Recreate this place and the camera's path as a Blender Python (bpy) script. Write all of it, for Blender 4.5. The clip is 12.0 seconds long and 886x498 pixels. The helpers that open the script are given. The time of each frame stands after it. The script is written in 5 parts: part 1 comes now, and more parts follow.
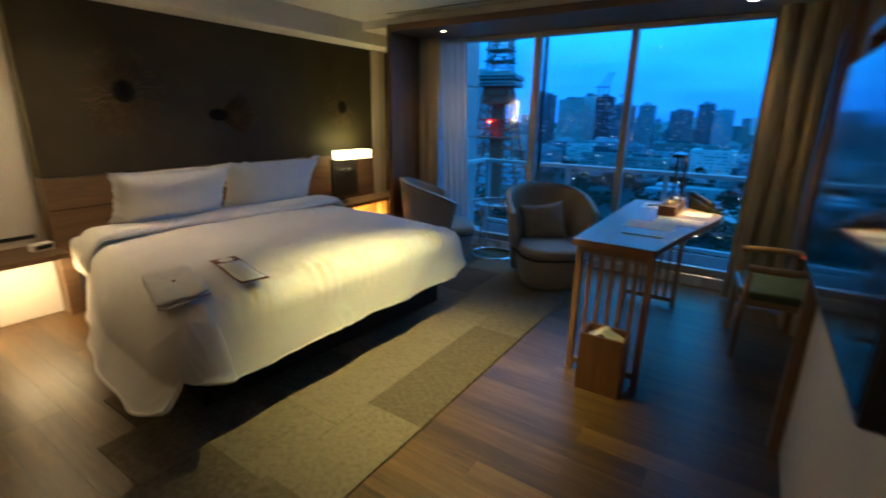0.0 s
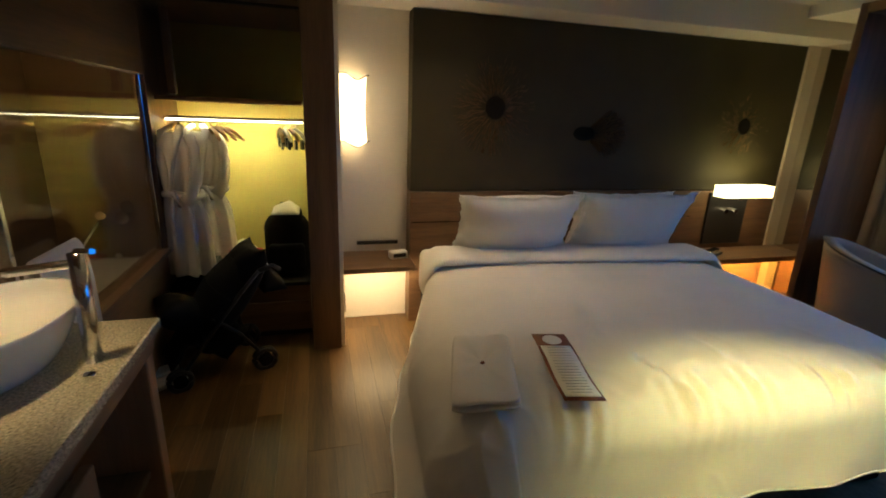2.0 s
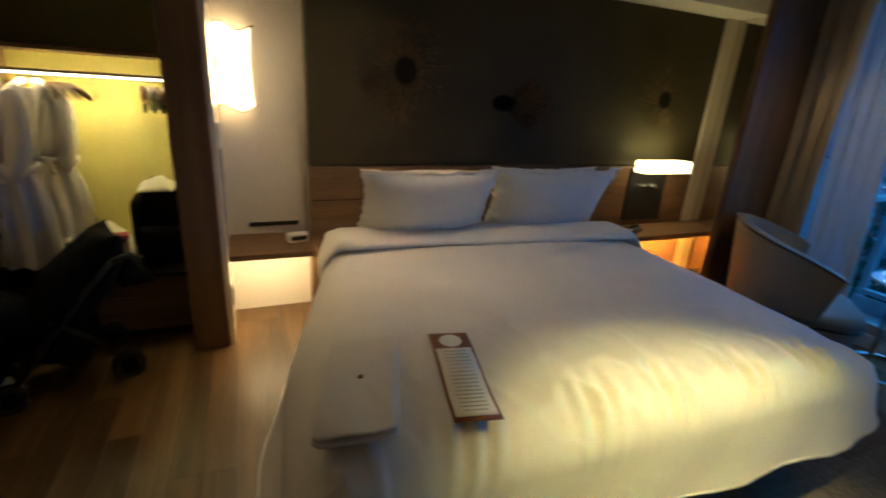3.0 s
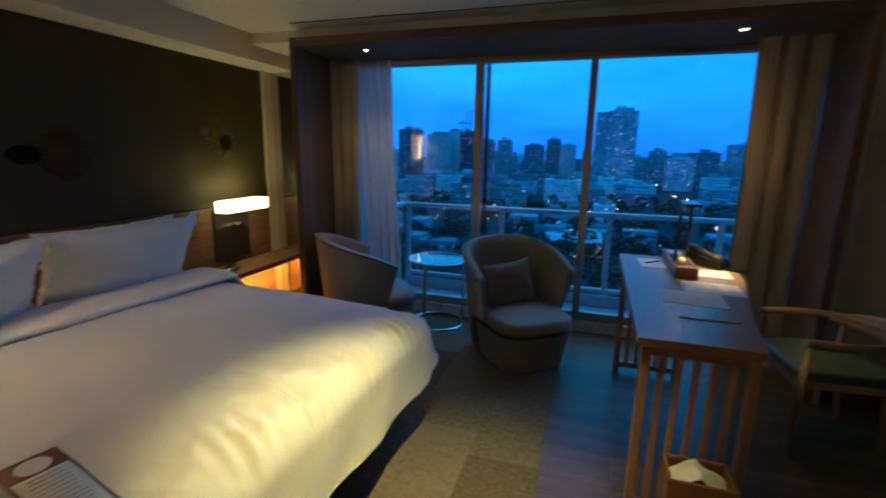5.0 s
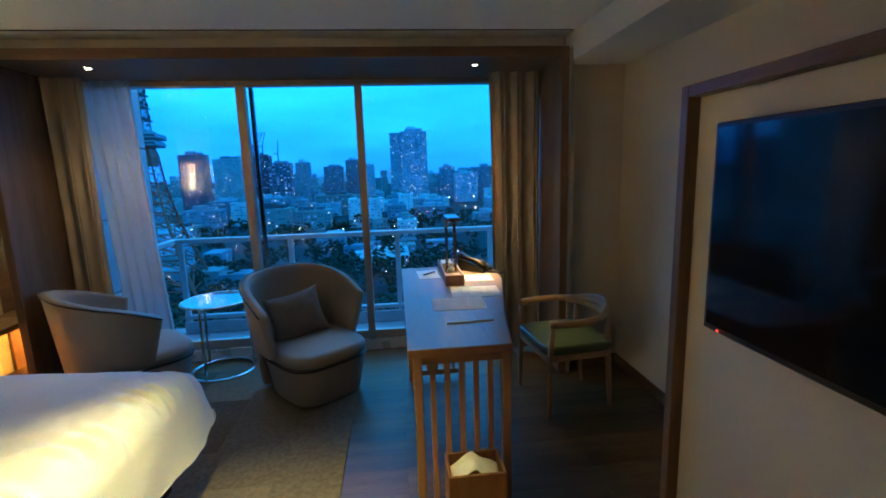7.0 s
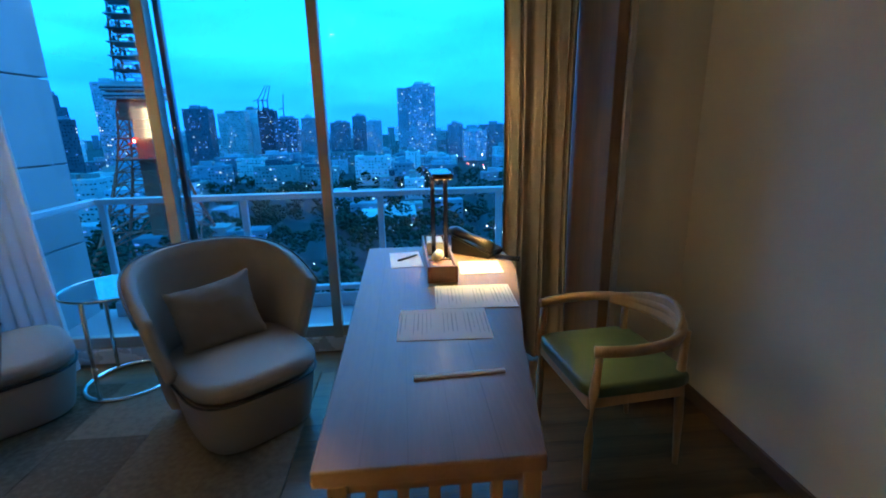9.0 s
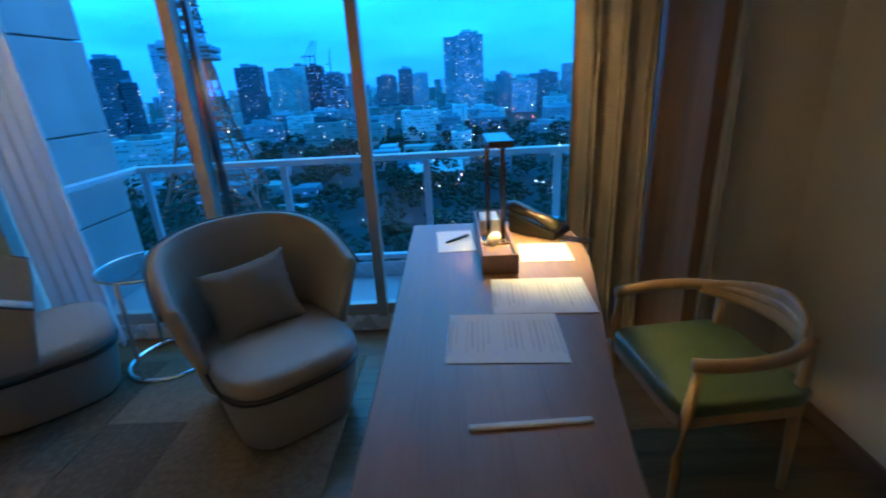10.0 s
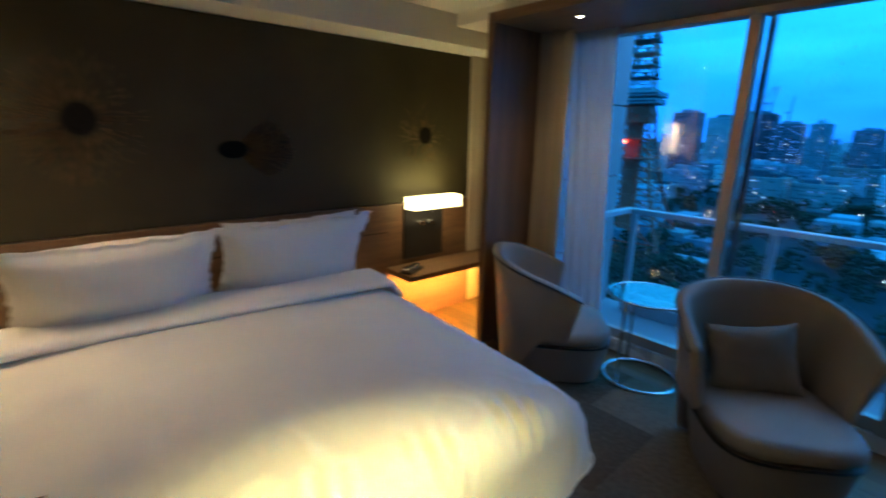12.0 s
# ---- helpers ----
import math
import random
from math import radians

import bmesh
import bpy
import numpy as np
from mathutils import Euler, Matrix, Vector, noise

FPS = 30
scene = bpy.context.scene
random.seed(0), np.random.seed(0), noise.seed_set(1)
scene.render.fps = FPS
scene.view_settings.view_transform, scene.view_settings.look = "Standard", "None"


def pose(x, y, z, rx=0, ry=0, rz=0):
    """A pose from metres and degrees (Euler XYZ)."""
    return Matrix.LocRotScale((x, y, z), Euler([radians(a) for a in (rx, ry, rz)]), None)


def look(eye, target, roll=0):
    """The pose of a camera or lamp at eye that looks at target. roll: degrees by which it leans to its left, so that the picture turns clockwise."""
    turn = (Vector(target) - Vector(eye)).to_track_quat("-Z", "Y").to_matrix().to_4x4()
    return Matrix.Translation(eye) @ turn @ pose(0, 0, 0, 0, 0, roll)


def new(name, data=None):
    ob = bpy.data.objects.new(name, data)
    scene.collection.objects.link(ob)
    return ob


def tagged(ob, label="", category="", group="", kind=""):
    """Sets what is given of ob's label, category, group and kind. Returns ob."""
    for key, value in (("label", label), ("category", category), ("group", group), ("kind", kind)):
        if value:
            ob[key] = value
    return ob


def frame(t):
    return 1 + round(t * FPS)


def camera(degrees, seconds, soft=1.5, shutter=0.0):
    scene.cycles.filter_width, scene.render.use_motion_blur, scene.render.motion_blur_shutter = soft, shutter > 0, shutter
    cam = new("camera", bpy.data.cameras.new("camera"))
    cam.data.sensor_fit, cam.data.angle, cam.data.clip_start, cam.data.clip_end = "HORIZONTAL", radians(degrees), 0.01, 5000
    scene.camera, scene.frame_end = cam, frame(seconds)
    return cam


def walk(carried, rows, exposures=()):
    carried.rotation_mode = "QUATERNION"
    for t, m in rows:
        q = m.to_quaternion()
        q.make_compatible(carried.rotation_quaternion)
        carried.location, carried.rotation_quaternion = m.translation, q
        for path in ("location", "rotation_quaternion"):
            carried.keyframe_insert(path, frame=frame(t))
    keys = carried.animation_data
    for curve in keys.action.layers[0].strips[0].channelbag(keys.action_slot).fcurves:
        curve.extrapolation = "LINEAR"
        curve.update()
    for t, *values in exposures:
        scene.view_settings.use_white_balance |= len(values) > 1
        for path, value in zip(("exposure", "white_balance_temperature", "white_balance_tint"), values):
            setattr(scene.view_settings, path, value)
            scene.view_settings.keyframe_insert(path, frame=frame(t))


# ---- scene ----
cam = camera(87.9, 12.0, 1.8, 0.5)
PATH = [
    (0, (0.729, -2.336, 1.384), (-0.332, -0.735, 0.824), 0.9),
    (0.5, (0.623, -2.167, 1.431), (-0.748, -0.834, 0.847), 1.1),
    (1, (0.398, -2.072, 1.411), (-1.222, -1.039, 0.856), 1.9),
    (1.5, (0.155, -2.002, 1.434), (-1.609, -1.234, 0.888), 3.6),
    (2, (-0.037, -1.912, 1.447), (-1.886, -1.395, 0.890), 2.2),
    (2.5, (-0.187, -1.734, 1.436), (-2.017, -1.243, 0.797), 3.0),
    (3, (-0.259, -1.648, 1.407), (-1.991, -0.887, 0.760), 3.8),
    (3.5, (-0.265, -1.615, 1.395), (-1.809, -0.505, 0.774), 2.1),
    (5.5, (-0.151, -1.747, 1.433), (-0.438, 0.199, 1.066), 0.7),
    (6, (-0.103, -1.765, 1.444), (-0.144, 0.203, 1.09), -0.0),
    (6.5, (-0.053, -1.737, 1.446), (0.072, 0.229, 1.102), -1.3),
    (7, (-0.017, -1.665, 1.445), (0.178, 0.296, 1.105), -1.8),
    (9, (0.179, -0.666, 1.327), (0.336, 1.261, 0.815), -1.2),
    (9.5, (0.235, -0.437, 1.318), (0.326, 1.46, 0.69), -3.2),
    (10, (0.174, -0.36, 1.339), (0.117, 1.517, 0.651), -3.2),
    (10.5, (0.058, -0.383, 1.363), (-0.345, 1.458, 0.693), -1.3),
    (11, (-0.044, -0.564, 1.434), (-0.825, 1.175, 0.831), -0.4),
    (11.5, (-0.215, -0.71, 1.505), (-1.32, 0.85, 0.935), 2.3),
    (12, (-0.205, -0.907, 1.485), (-1.667, 0.364, 0.989), 1.1),
]
EXPOSURES = [(0, 1.05), (1.0, 0.8), (2.5, 0.75), (3.5, 0.6), (5.5, 0.6), (7.0, 1.35), (9.0, 1.65), (10.5, 1.55), (11.2, 1.45), (12.0, 1.18)]
walk(cam, [(t, look(eye, target, roll)) for t, eye, target, roll in PATH], EXPOSURES)

# ---- light and sky ----
def sky_world():
    w = bpy.data.worlds.new("dusk_sky")
    scene.world = w
    w.use_nodes = True
    nt = w.node_tree
    nt.nodes.clear()
    N = nt.nodes.new
    out, bg, tc, sep = N("ShaderNodeOutputWorld"), N("ShaderNodeBackground"), N("ShaderNodeTexCoord"), N("ShaderNodeSeparateXYZ")
    ramp, mp, nz, mix, cr = N("ShaderNodeValToRGB"), N("ShaderNodeMapping"), N("ShaderNodeTexNoise"), N("ShaderNodeMix"), N("ShaderNodeValToRGB")
    L = nt.links.new
    L(tc.outputs["Generated"], sep.inputs[0])
    L(sep.outputs["Z"], ramp.inputs[0])
    e = ramp.color_ramp.elements
    e[0].position, e[0].color = 0.0, (0.003, 0.080, 0.40, 1)
    e[1].position, e[1].color = 0.55, (0.004, 0.175, 0.47, 1)
    m = e.new(0.10); m.color = (0.003, 0.120, 0.45, 1)
    m = e.new(0.30); m.color = (0.004, 0.190, 0.49, 1)
    mp.inputs["Scale"].default_value = (1.6, 1.6, 7.0)
    L(tc.outputs["Generated"], mp.inputs[0]); L(mp.outputs[0], nz.inputs["Vector"])
    nz.inputs["Scale"].default_value, nz.inputs["Detail"].default_value = 2.2, 6
    L(nz.outputs[0], cr.inputs[0])
    cr.color_ramp.elements[0].position, cr.color_ramp.elements[0].color = 0.35, (0.78, 0.80, 0.85, 1)
    cr.color_ramp.elements[1].position, cr.color_ramp.elements[1].color = 0.70, (1.5, 1.22, 1.10, 1)
    mix.data_type, mix.blend_type = "RGBA", "MULTIPLY"
    mix.inputs["Factor"].default_value = 1.0
    L(ramp.outputs[0], mix.inputs[6]); L(cr.outputs[0], mix.inputs[7])
    L(mix.outputs[2], bg.inputs[0])
    bg.inputs[1].default_value = SKY
    L(bg.outputs[0], out.inputs[0])


SKY = 2.4
sky_world()


def lamp(name, kind, loc, target, power, color, size=0.05, angle=60, blend=0.5):
    d = bpy.data.lights.new(name, kind)
    d.energy, d.color = power, color
    if kind == "SPOT":
        d.spot_size, d.spot_blend, d.shadow_soft_size = radians(angle), blend, size
    elif kind == "AREA":
        d.shape, d.size, d.size_y = "RECTANGLE", size[0], size[1]
    else:
        d.shadow_soft_size = size
    ob = new(name, d)
    ob.matrix_world = look(loc, target)
    return ob


WARM = (1.0, 0.72, 0.36)
YELLOW = (1.0, 0.84, 0.36)
lamp("bed_spot", "SPOT", (-0.50, -0.46, 2.24), (-0.58, -0.52, 0), 150, (1.0, 0.85, 0.31), 0.04, 62, 1.0)
lamp("nook_spot", "SPOT", (-2.58, -1.16, 2.24), (-2.56, -0.95, 0), 17, (1.0, 0.74, 0.44), 0.03, 96, 1.0)
lamp("portal_spot_light", "SPOT", (-1.86, 1.52, 2.10), (-1.86, 1.45, 0), 6, WARM, 0.02, 100, 0.9)
lamp("portal_spot_light", "SPOT", (0.55, 1.52, 2.10), (0.68, 1.58, 0), 7.5, WARM, 0.02, 78, 1.0)
lamp("sconce_light", "AREA", (-3.055, -1.685, 1.455), (0, -1.3, 1.2), 2.2, WARM, (0.16, 0.38))
lamp("table_lamp_light", "AREA", (-2.90, 1.34, 0.895), (-2.93, 1.34, 0), 0.5, WARM, (0.4, 0.1))
lamp("table_lamp_light", "AREA", (-2.90, 1.34, 1.03), (-2.99, 1.34, 3), 1.2, (1.0, 0.88, 0.36), (0.4, 0.1))
lamp("night_strip_light", "AREA", (-2.93, -1.54, 0.455), (-2.96, -1.54, 0), 3, WARM, (0.42, 0.25))
lamp("night_strip_light", "AREA", (-2.90, 1.40, 0.425), (-2.98, 1.40, 0), 20, (1.0, 0.48, 0.08), (0.75, 0.2))
lamp("closet_strip_light", "AREA", (-3.29, -2.40, 1.36), (-3.62, -2.40, 0.75), 5, YELLOW, (0.75, 0.03))
lamp("vanity_spot", "SPOT", (-1.22, -2.66, 1.94), (-1.32, -2.76, 0), 26, WARM, 0.03, 46, 0.8)
lamp("bath_light", "POINT", (-2.7, -3.22, 1.86), (0, 0, 0), 3.2, WARM, 0.06)
# added warm fill from the unseen back of the room; no fitting is built
lamp("entry_spot", "SPOT", (0.1, -3.3, 2.24), (0.1, -3.2, 0), 31, WARM, 0.04, 90, 0.9)
lamp("sky_window_light", "AREA", (-0.6, 3.7, 3.55), (-0.6, 0.6, 0.5), 22, (0.24, 0.52, 1.0), (3.4, 1.6))
lamp("desk_lamp_light", "SPOT", (0.38, 1.16, 1.125), (0.45, 1.11, 0.77), 9, (1.0, 0.74, 0.24), 0.02, 90, 0.9)

# ---- materials ----
def material(name, c, rough=0.6, metal=0.0, var=0.12, scale=6.0, fine=120.0, bump=0.06, spec=0.5, stretch=(1, 1, 1), c2=None, sheen=0.0, coat=0.0, rnd=0.0):
    """Two scales of variation in colour, fine relief, and a slight change from piece to piece."""
    m = bpy.data.materials.new(name)
    m.use_nodes = True
    nt = m.node_tree
    b = nt.nodes["Principled BSDF"]
    N, L = nt.nodes.new, nt.links.new
    tc, mp, n1, n2, mx, rp, bp = N("ShaderNodeTexCoord"), N("ShaderNodeMapping"), N("ShaderNodeTexNoise"), N("ShaderNodeTexNoise"), N("ShaderNodeMath"), N("ShaderNodeValToRGB"), N("ShaderNodeBump")
    mp.inputs["Scale"].default_value = stretch
    L(tc.outputs["Object"], mp.inputs[0])
    vec = mp.outputs[0]
    if rnd:
        oi, cb, ad = N("ShaderNodeObjectInfo"), N("ShaderNodeCombineXYZ"), N("ShaderNodeVectorMath")
        for k in range(3):
            mu = N("ShaderNodeMath"); mu.operation = "MULTIPLY"; mu.inputs[1].default_value = 17.0 + 9 * k
            L(oi.outputs["Random"], mu.inputs[0]); L(mu.outputs[0], cb.inputs[k])
        L(mp.outputs[0], ad.inputs[0]); L(cb.outputs[0], ad.inputs[1])
        vec = ad.outputs[0]
    for n, s, d in ((n1, scale, 4), (n2, fine, 3)):
        n.inputs["Scale"].default_value, n.inputs["Detail"].default_value = s, d
        L(vec, n.inputs["Vector"])
    mx.operation = "MULTIPLY_ADD"
    mx.inputs[1].default_value = 0.35
    L(n2.outputs[0], mx.inputs[0])
    sc = N("ShaderNodeMath"); sc.operation = "MULTIPLY"; sc.inputs[1].default_value = 0.65
    L(n1.outputs[0], sc.inputs[0]); L(sc.outputs[0], mx.inputs[2])
    fac = mx.outputs[0]
    if rnd:
        ra = N("ShaderNodeMath"); ra.operation = "MULTIPLY_ADD"; ra.inputs[1].default_value = rnd
        off = N("ShaderNodeMath"); off.operation = "SUBTRACT"; off.inputs[1].default_value = rnd / 2
        L(oi.outputs["Random"], ra.inputs[0]); L(fac, off.inputs[0]); L(off.outputs[0], ra.inputs[2])
        fac = ra.outputs[0]
    L(fac, rp.inputs[0])
    lo = tuple(v * (1 - var) for v in c)
    hi = c2 if c2 else tuple(min(1, v * (1 + var)) for v in c)
    e = rp.color_ramp.elements
    e[0].position, e[0].color = 0.32, (*lo, 1)
    e[1].position, e[1].color = 0.68, (*hi, 1)
    L(rp.outputs[0], b.inputs["Base Color"])
    b.inputs["Roughness"].default_value, b.inputs["Metallic"].default_value = rough, metal
    b.inputs["Specular IOR Level"].default_value = spec
    b.inputs["Sheen Weight"].default_value = sheen
    b.inputs["Coat Weight"].default_value = coat
    rr = N("ShaderNodeMapRange")
    rr.inputs[3].default_value, rr.inputs[4].default_value = max(0.02, rough - 0.08), min(1, rough + 0.08)
    L(n1.outputs[0], rr.inputs[0]); L(rr.outputs[0], b.inputs["Roughness"])
    bp.inputs["Strength"].default_value, bp.inputs["Distance"].default_value = min(1, bump * 4), 0.004
    L(n2.outputs[0], bp.inputs["Height"]); L(bp.outputs[0], b.inputs["Normal"])
    return m


def glow(name, c, strength):
    m = bpy.data.materials.new(name)
    m.use_nodes = True
    b = m.node_tree.nodes["Principled BSDF"]
    b.inputs["Base Color"].default_value = (*[min(1, v) for v in c], 1)
    b.inputs["Emission Color"].default_value, b.inputs["Emission Strength"].default_value = (*c, 1), strength
    return m


def glassy(name, tint=(0.95, 0.98, 1.0), rough=0.0, mirror=0.10):
    """A thin pane: mostly clear, with a weak mirror."""
    m = bpy.data.materials.new(name)
    m.use_nodes = True
    nt = m.node_tree
    nt.nodes.clear()
    N, L = nt.nodes.new, nt.links.new
    out, mixs, tr, gl, fr = N("ShaderNodeOutputMaterial"), N("ShaderNodeMixShader"), N("ShaderNodeBsdfTransparent"), N("ShaderNodeBsdfGlossy"), N("ShaderNodeLayerWeight")
    tr.inputs[0].default_value = (*tint, 1)
    gl.inputs["Roughness"].default_value = rough
    fr.inputs[0].default_value = 0.5
    pw, sc = N("ShaderNodeMath"), N("ShaderNodeMath")
    pw.operation, sc.operation = "POWER", "MULTIPLY_ADD"
    pw.inputs[1].default_value, sc.inputs[1].default_value, sc.inputs[2].default_value = 5.0, 0.9, mirror * 0.3
    L(fr.outputs["Facing"], pw.inputs[0]); L(pw.outputs[0], sc.inputs[0])
    L(sc.outputs[0], mixs.inputs[0]); L(tr.outputs[0], mixs.inputs[1]); L(gl.outputs[0], mixs.inputs[2]); L(mixs.outputs[0], out.inputs[0])
    return m


def wood(name, c, along="y", rough=0.42, var=0.35, rnd=0.0, coat=0.0):
    st = {"x": (0.06, 1, 1), "y": (1, 0.06, 1), "z": (1, 1, 0.06)}[along]
    return material(name, c, rough, 0, var, 14.0, 130.0, 0.03, 0.45, st, rnd=rnd, coat=coat)


M_WALL = material("beige_wallcovering", (0.62, 0.54, 0.43), 0.75, 0, 0.05, 1.5, 260, 0.05)
M_WHITE = material("white_paint", (0.78, 0.76, 0.72), 0.6, 0, 0.03, 1.2, 150, 0.02)
M_CEIL = material("ceiling_paint", (0.74, 0.71, 0.66), 0.8, 0, 0.03, 1.0, 150, 0.02)
M_GLOSSWALL = material("glossy_white_panel", (0.76, 0.72, 0.66), 0.16, 0, 0.03, 1.0, 40, 0.004)
M_OAK_X = wood("oak_floor", (0.105, 0.057, 0.020), "x", 0.36, 0.55, rnd=0.22)
M_WOOD_Z = wood("walnut_veneer_upright", (0.165, 0.094, 0.050), "z", 0.42)
M_WOOD_Y = wood("walnut_veneer", (0.165, 0.094, 0.050), "y", 0.42)
M_WOOD_X = wood("walnut_veneer_across", (0.165, 0.094, 0.050), "x", 0.42)
M_DESK = wood("desk_oak", (0.265, 0.145, 0.090), "y", 0.36, 0.18)
M_DESKZ = wood("desk_oak_upright", (0.36, 0.205, 0.115), "z", 0.4, 0.2)
M_DESKY = wood("organiser_wood", (0.25, 0.125, 0.07), "y", 0.42, 0.25)
M_DESKX = wood("organiser_wood_across", (0.25, 0.125, 0.07), "x", 0.42, 0.25)
M_BINWOOD = wood("bin_wood", (0.23, 0.105, 0.050), "z", 0.45, 0.25)
M_CHAIRW = wood("chair_oak", (0.40, 0.235, 0.115), "z", 0.38, 0.2)
M_SHEET = material("white_cotton", (0.80, 0.77, 0.72), 0.85, 0, 0.03, 5, 400, 0.05, 0.2, sheen=0.15)
M_BEDBASE = material("charcoal_bed_base", (0.018, 0.016, 0.02), 0.9, 0, 0.3, 8, 300, 0.2, 0.2)
M_PANEL = material("dark_olive_panel", (0.052, 0.042, 0.020), 0.62, 0, 0.25, 3, 200, 0.10, 0.25)
M_HOLE = material("hollow_shade_black", (0.008, 0.007, 0.006), 0.9, 0, 0.2, 9, 100, 0.05, 0.1)
M_STROKE = material("bronze_relief", (0.17, 0.095, 0.038), 0.45, 0.35, 0.3, 20, 90, 0.05)
M_TAUPE = material("taupe_leather", (0.285, 0.245, 0.205), 0.52, 0, 0.08, 5, 220, 0.10, 0.4)
M_TAUPE_F = material("taupe_cushion_cloth", (0.23, 0.195, 0.16), 0.9, 0, 0.10, 6, 350, 0.22, 0.2)
M_GREEN = material("green_leather", (0.070, 0.096, 0.036), 0.36, 0, 0.12, 6, 200, 0.08, 0.5)
M_CHROME = material("chrome", (0.75, 0.76, 0.78), 0.10, 1.0, 0.04, 6, 80, 0.004)
# paler than the window frames: reflected sky is put into the sill's colour
M_SILL = material("sill_metal_sky_pale", (0.68, 0.70, 0.72), 0.28, 0.3, 0.05, 6, 120, 0.01)
M_GUNMETAL = material("dark_chrome", (0.16, 0.16, 0.17), 0.22, 1.0, 0.1, 6, 80, 0.004)
M_ALU = material("window_aluminium", (0.42, 0.38, 0.34), 0.42, 0.6, 0.06, 6, 140, 0.02)
M_CURTAIN = material("bronze_curtain", (0.42, 0.34, 0.25), 0.85, 0, 0.12, 5, 260, 0.10, 0.2, (1, 1, 0.2), sheen=0.2)
M_BLACK = material("black_plastic", (0.012, 0.012, 0.013), 0.35, 0, 0.2, 6, 120, 0.03)
M_BLACKCLOTH = material("black_nylon", (0.006, 0.006, 0.007), 0.85, 0, 0.3, 6, 240, 0.15, 0.12)
M_SCREEN = material("tv_screen", (0.004, 0.004, 0.006), 0.10, 0, 0.1, 3, 60, 0.0, 0.5)
M_PAPER = material("white_paper", (0.82, 0.80, 0.76), 0.8, 0, 0.02, 5, 200, 0.02, 0.2)
M_INK = material("grey_print", (0.42, 0.42, 0.43), 0.8, 0, 0.1, 5, 90, 0.0, 0.2)
M_TABLEGLASS = glassy("table_glass", (0.62, 0.74, 0.76), 0.0, 0.7)
M_PANE = glassy("window_glass", (0.93, 0.97, 1.0), 0.0, 0.10)
M_CONCRETE = material("balcony_concrete", (0.27, 0.28, 0.30), 0.8, 0, 0.12, 3, 60, 0.1)
M_CLOSETBACK = material("pale_green_wallcovering", (0.46, 0.41, 0.16), 0.8, 0, 0.08, 3, 120, 0.10)
M_BROWN = material("brown_card", (0.20, 0.055, 0.02), 0.6, 0, 0.1, 6, 90, 0.02)
M_RUG = material("rug_wool", (0.132, 0.108, 0.076), 0.95, 0, 0.22, 42, 260, 0.9, 0.05, rnd=0.30, c2=(0.196, 0.164, 0.118))
M_GAP = material("floor_joint", (0.03, 0.018, 0.01), 0.9, 0, 0.2, 9, 50, 0.0, 0.1)


# ---- building helpers ----
from mathutils.bvhtree import BVHTree

def part(name, bm, mat, parent=None, label="", smooth=False, kind=""):
    me = bpy.data.meshes.new(name)
    if smooth:
        for f in bm.faces:
            f.smooth = True
    bm.to_mesh(me)
    bm.free()
    me.materials.append(mat)
    ob = new(name, me)
    if parent is not None:
        ob.parent = parent
    return tagged(ob, label, kind=kind)


def add_box(bm, x0, x1, y0, y1, z0, z1, bevel=0.0, seg=1):
    r = bmesh.ops.create_cube(bm, size=1.0)
    bmesh.ops.scale(bm, vec=(x1 - x0, y1 - y0, z1 - z0), verts=r["verts"])
    bmesh.ops.translate(bm, vec=((x0 + x1) / 2, (y0 + y1) / 2, (z0 + z1) / 2), verts=r["verts"])
    if bevel:
        es = list({e for v in r["verts"] for e in v.link_edges})
        bmesh.ops.bevel(bm, geom=es, offset=bevel, segments=seg, profile=0.5, affect="EDGES")
    return r["verts"]


def box(name, x0, x1, y0, y1, z0, z1, mat, parent=None, bevel=0.003, label="", seg=1, kind=""):
    bm = bmesh.new()
    add_box(bm, x0, x1, y0, y1, z0, z1, bevel, seg)
    return part(name, bm, mat, parent, label, kind=kind)


def rod(bm, a, b, r0, r1=None, n=12):
    a, b = Vector(a), Vector(b)
    d = b - a
    q = d.to_track_quat("Z", "Y").to_matrix().to_4x4()
    bmesh.ops.create_cone(bm, cap_ends=True, segments=n, radius1=r0, radius2=r0 if r1 is None else r1, depth=d.length, matrix=Matrix.Translation((a + b) / 2) @ q)


def rods(name, segs, r, mat, parent=None, label="", n=12):
    bm = bmesh.new()
    for a, b in segs:
        rod(bm, a, b, r, None, n)
    return part(name, bm, mat, parent, label, smooth=False)


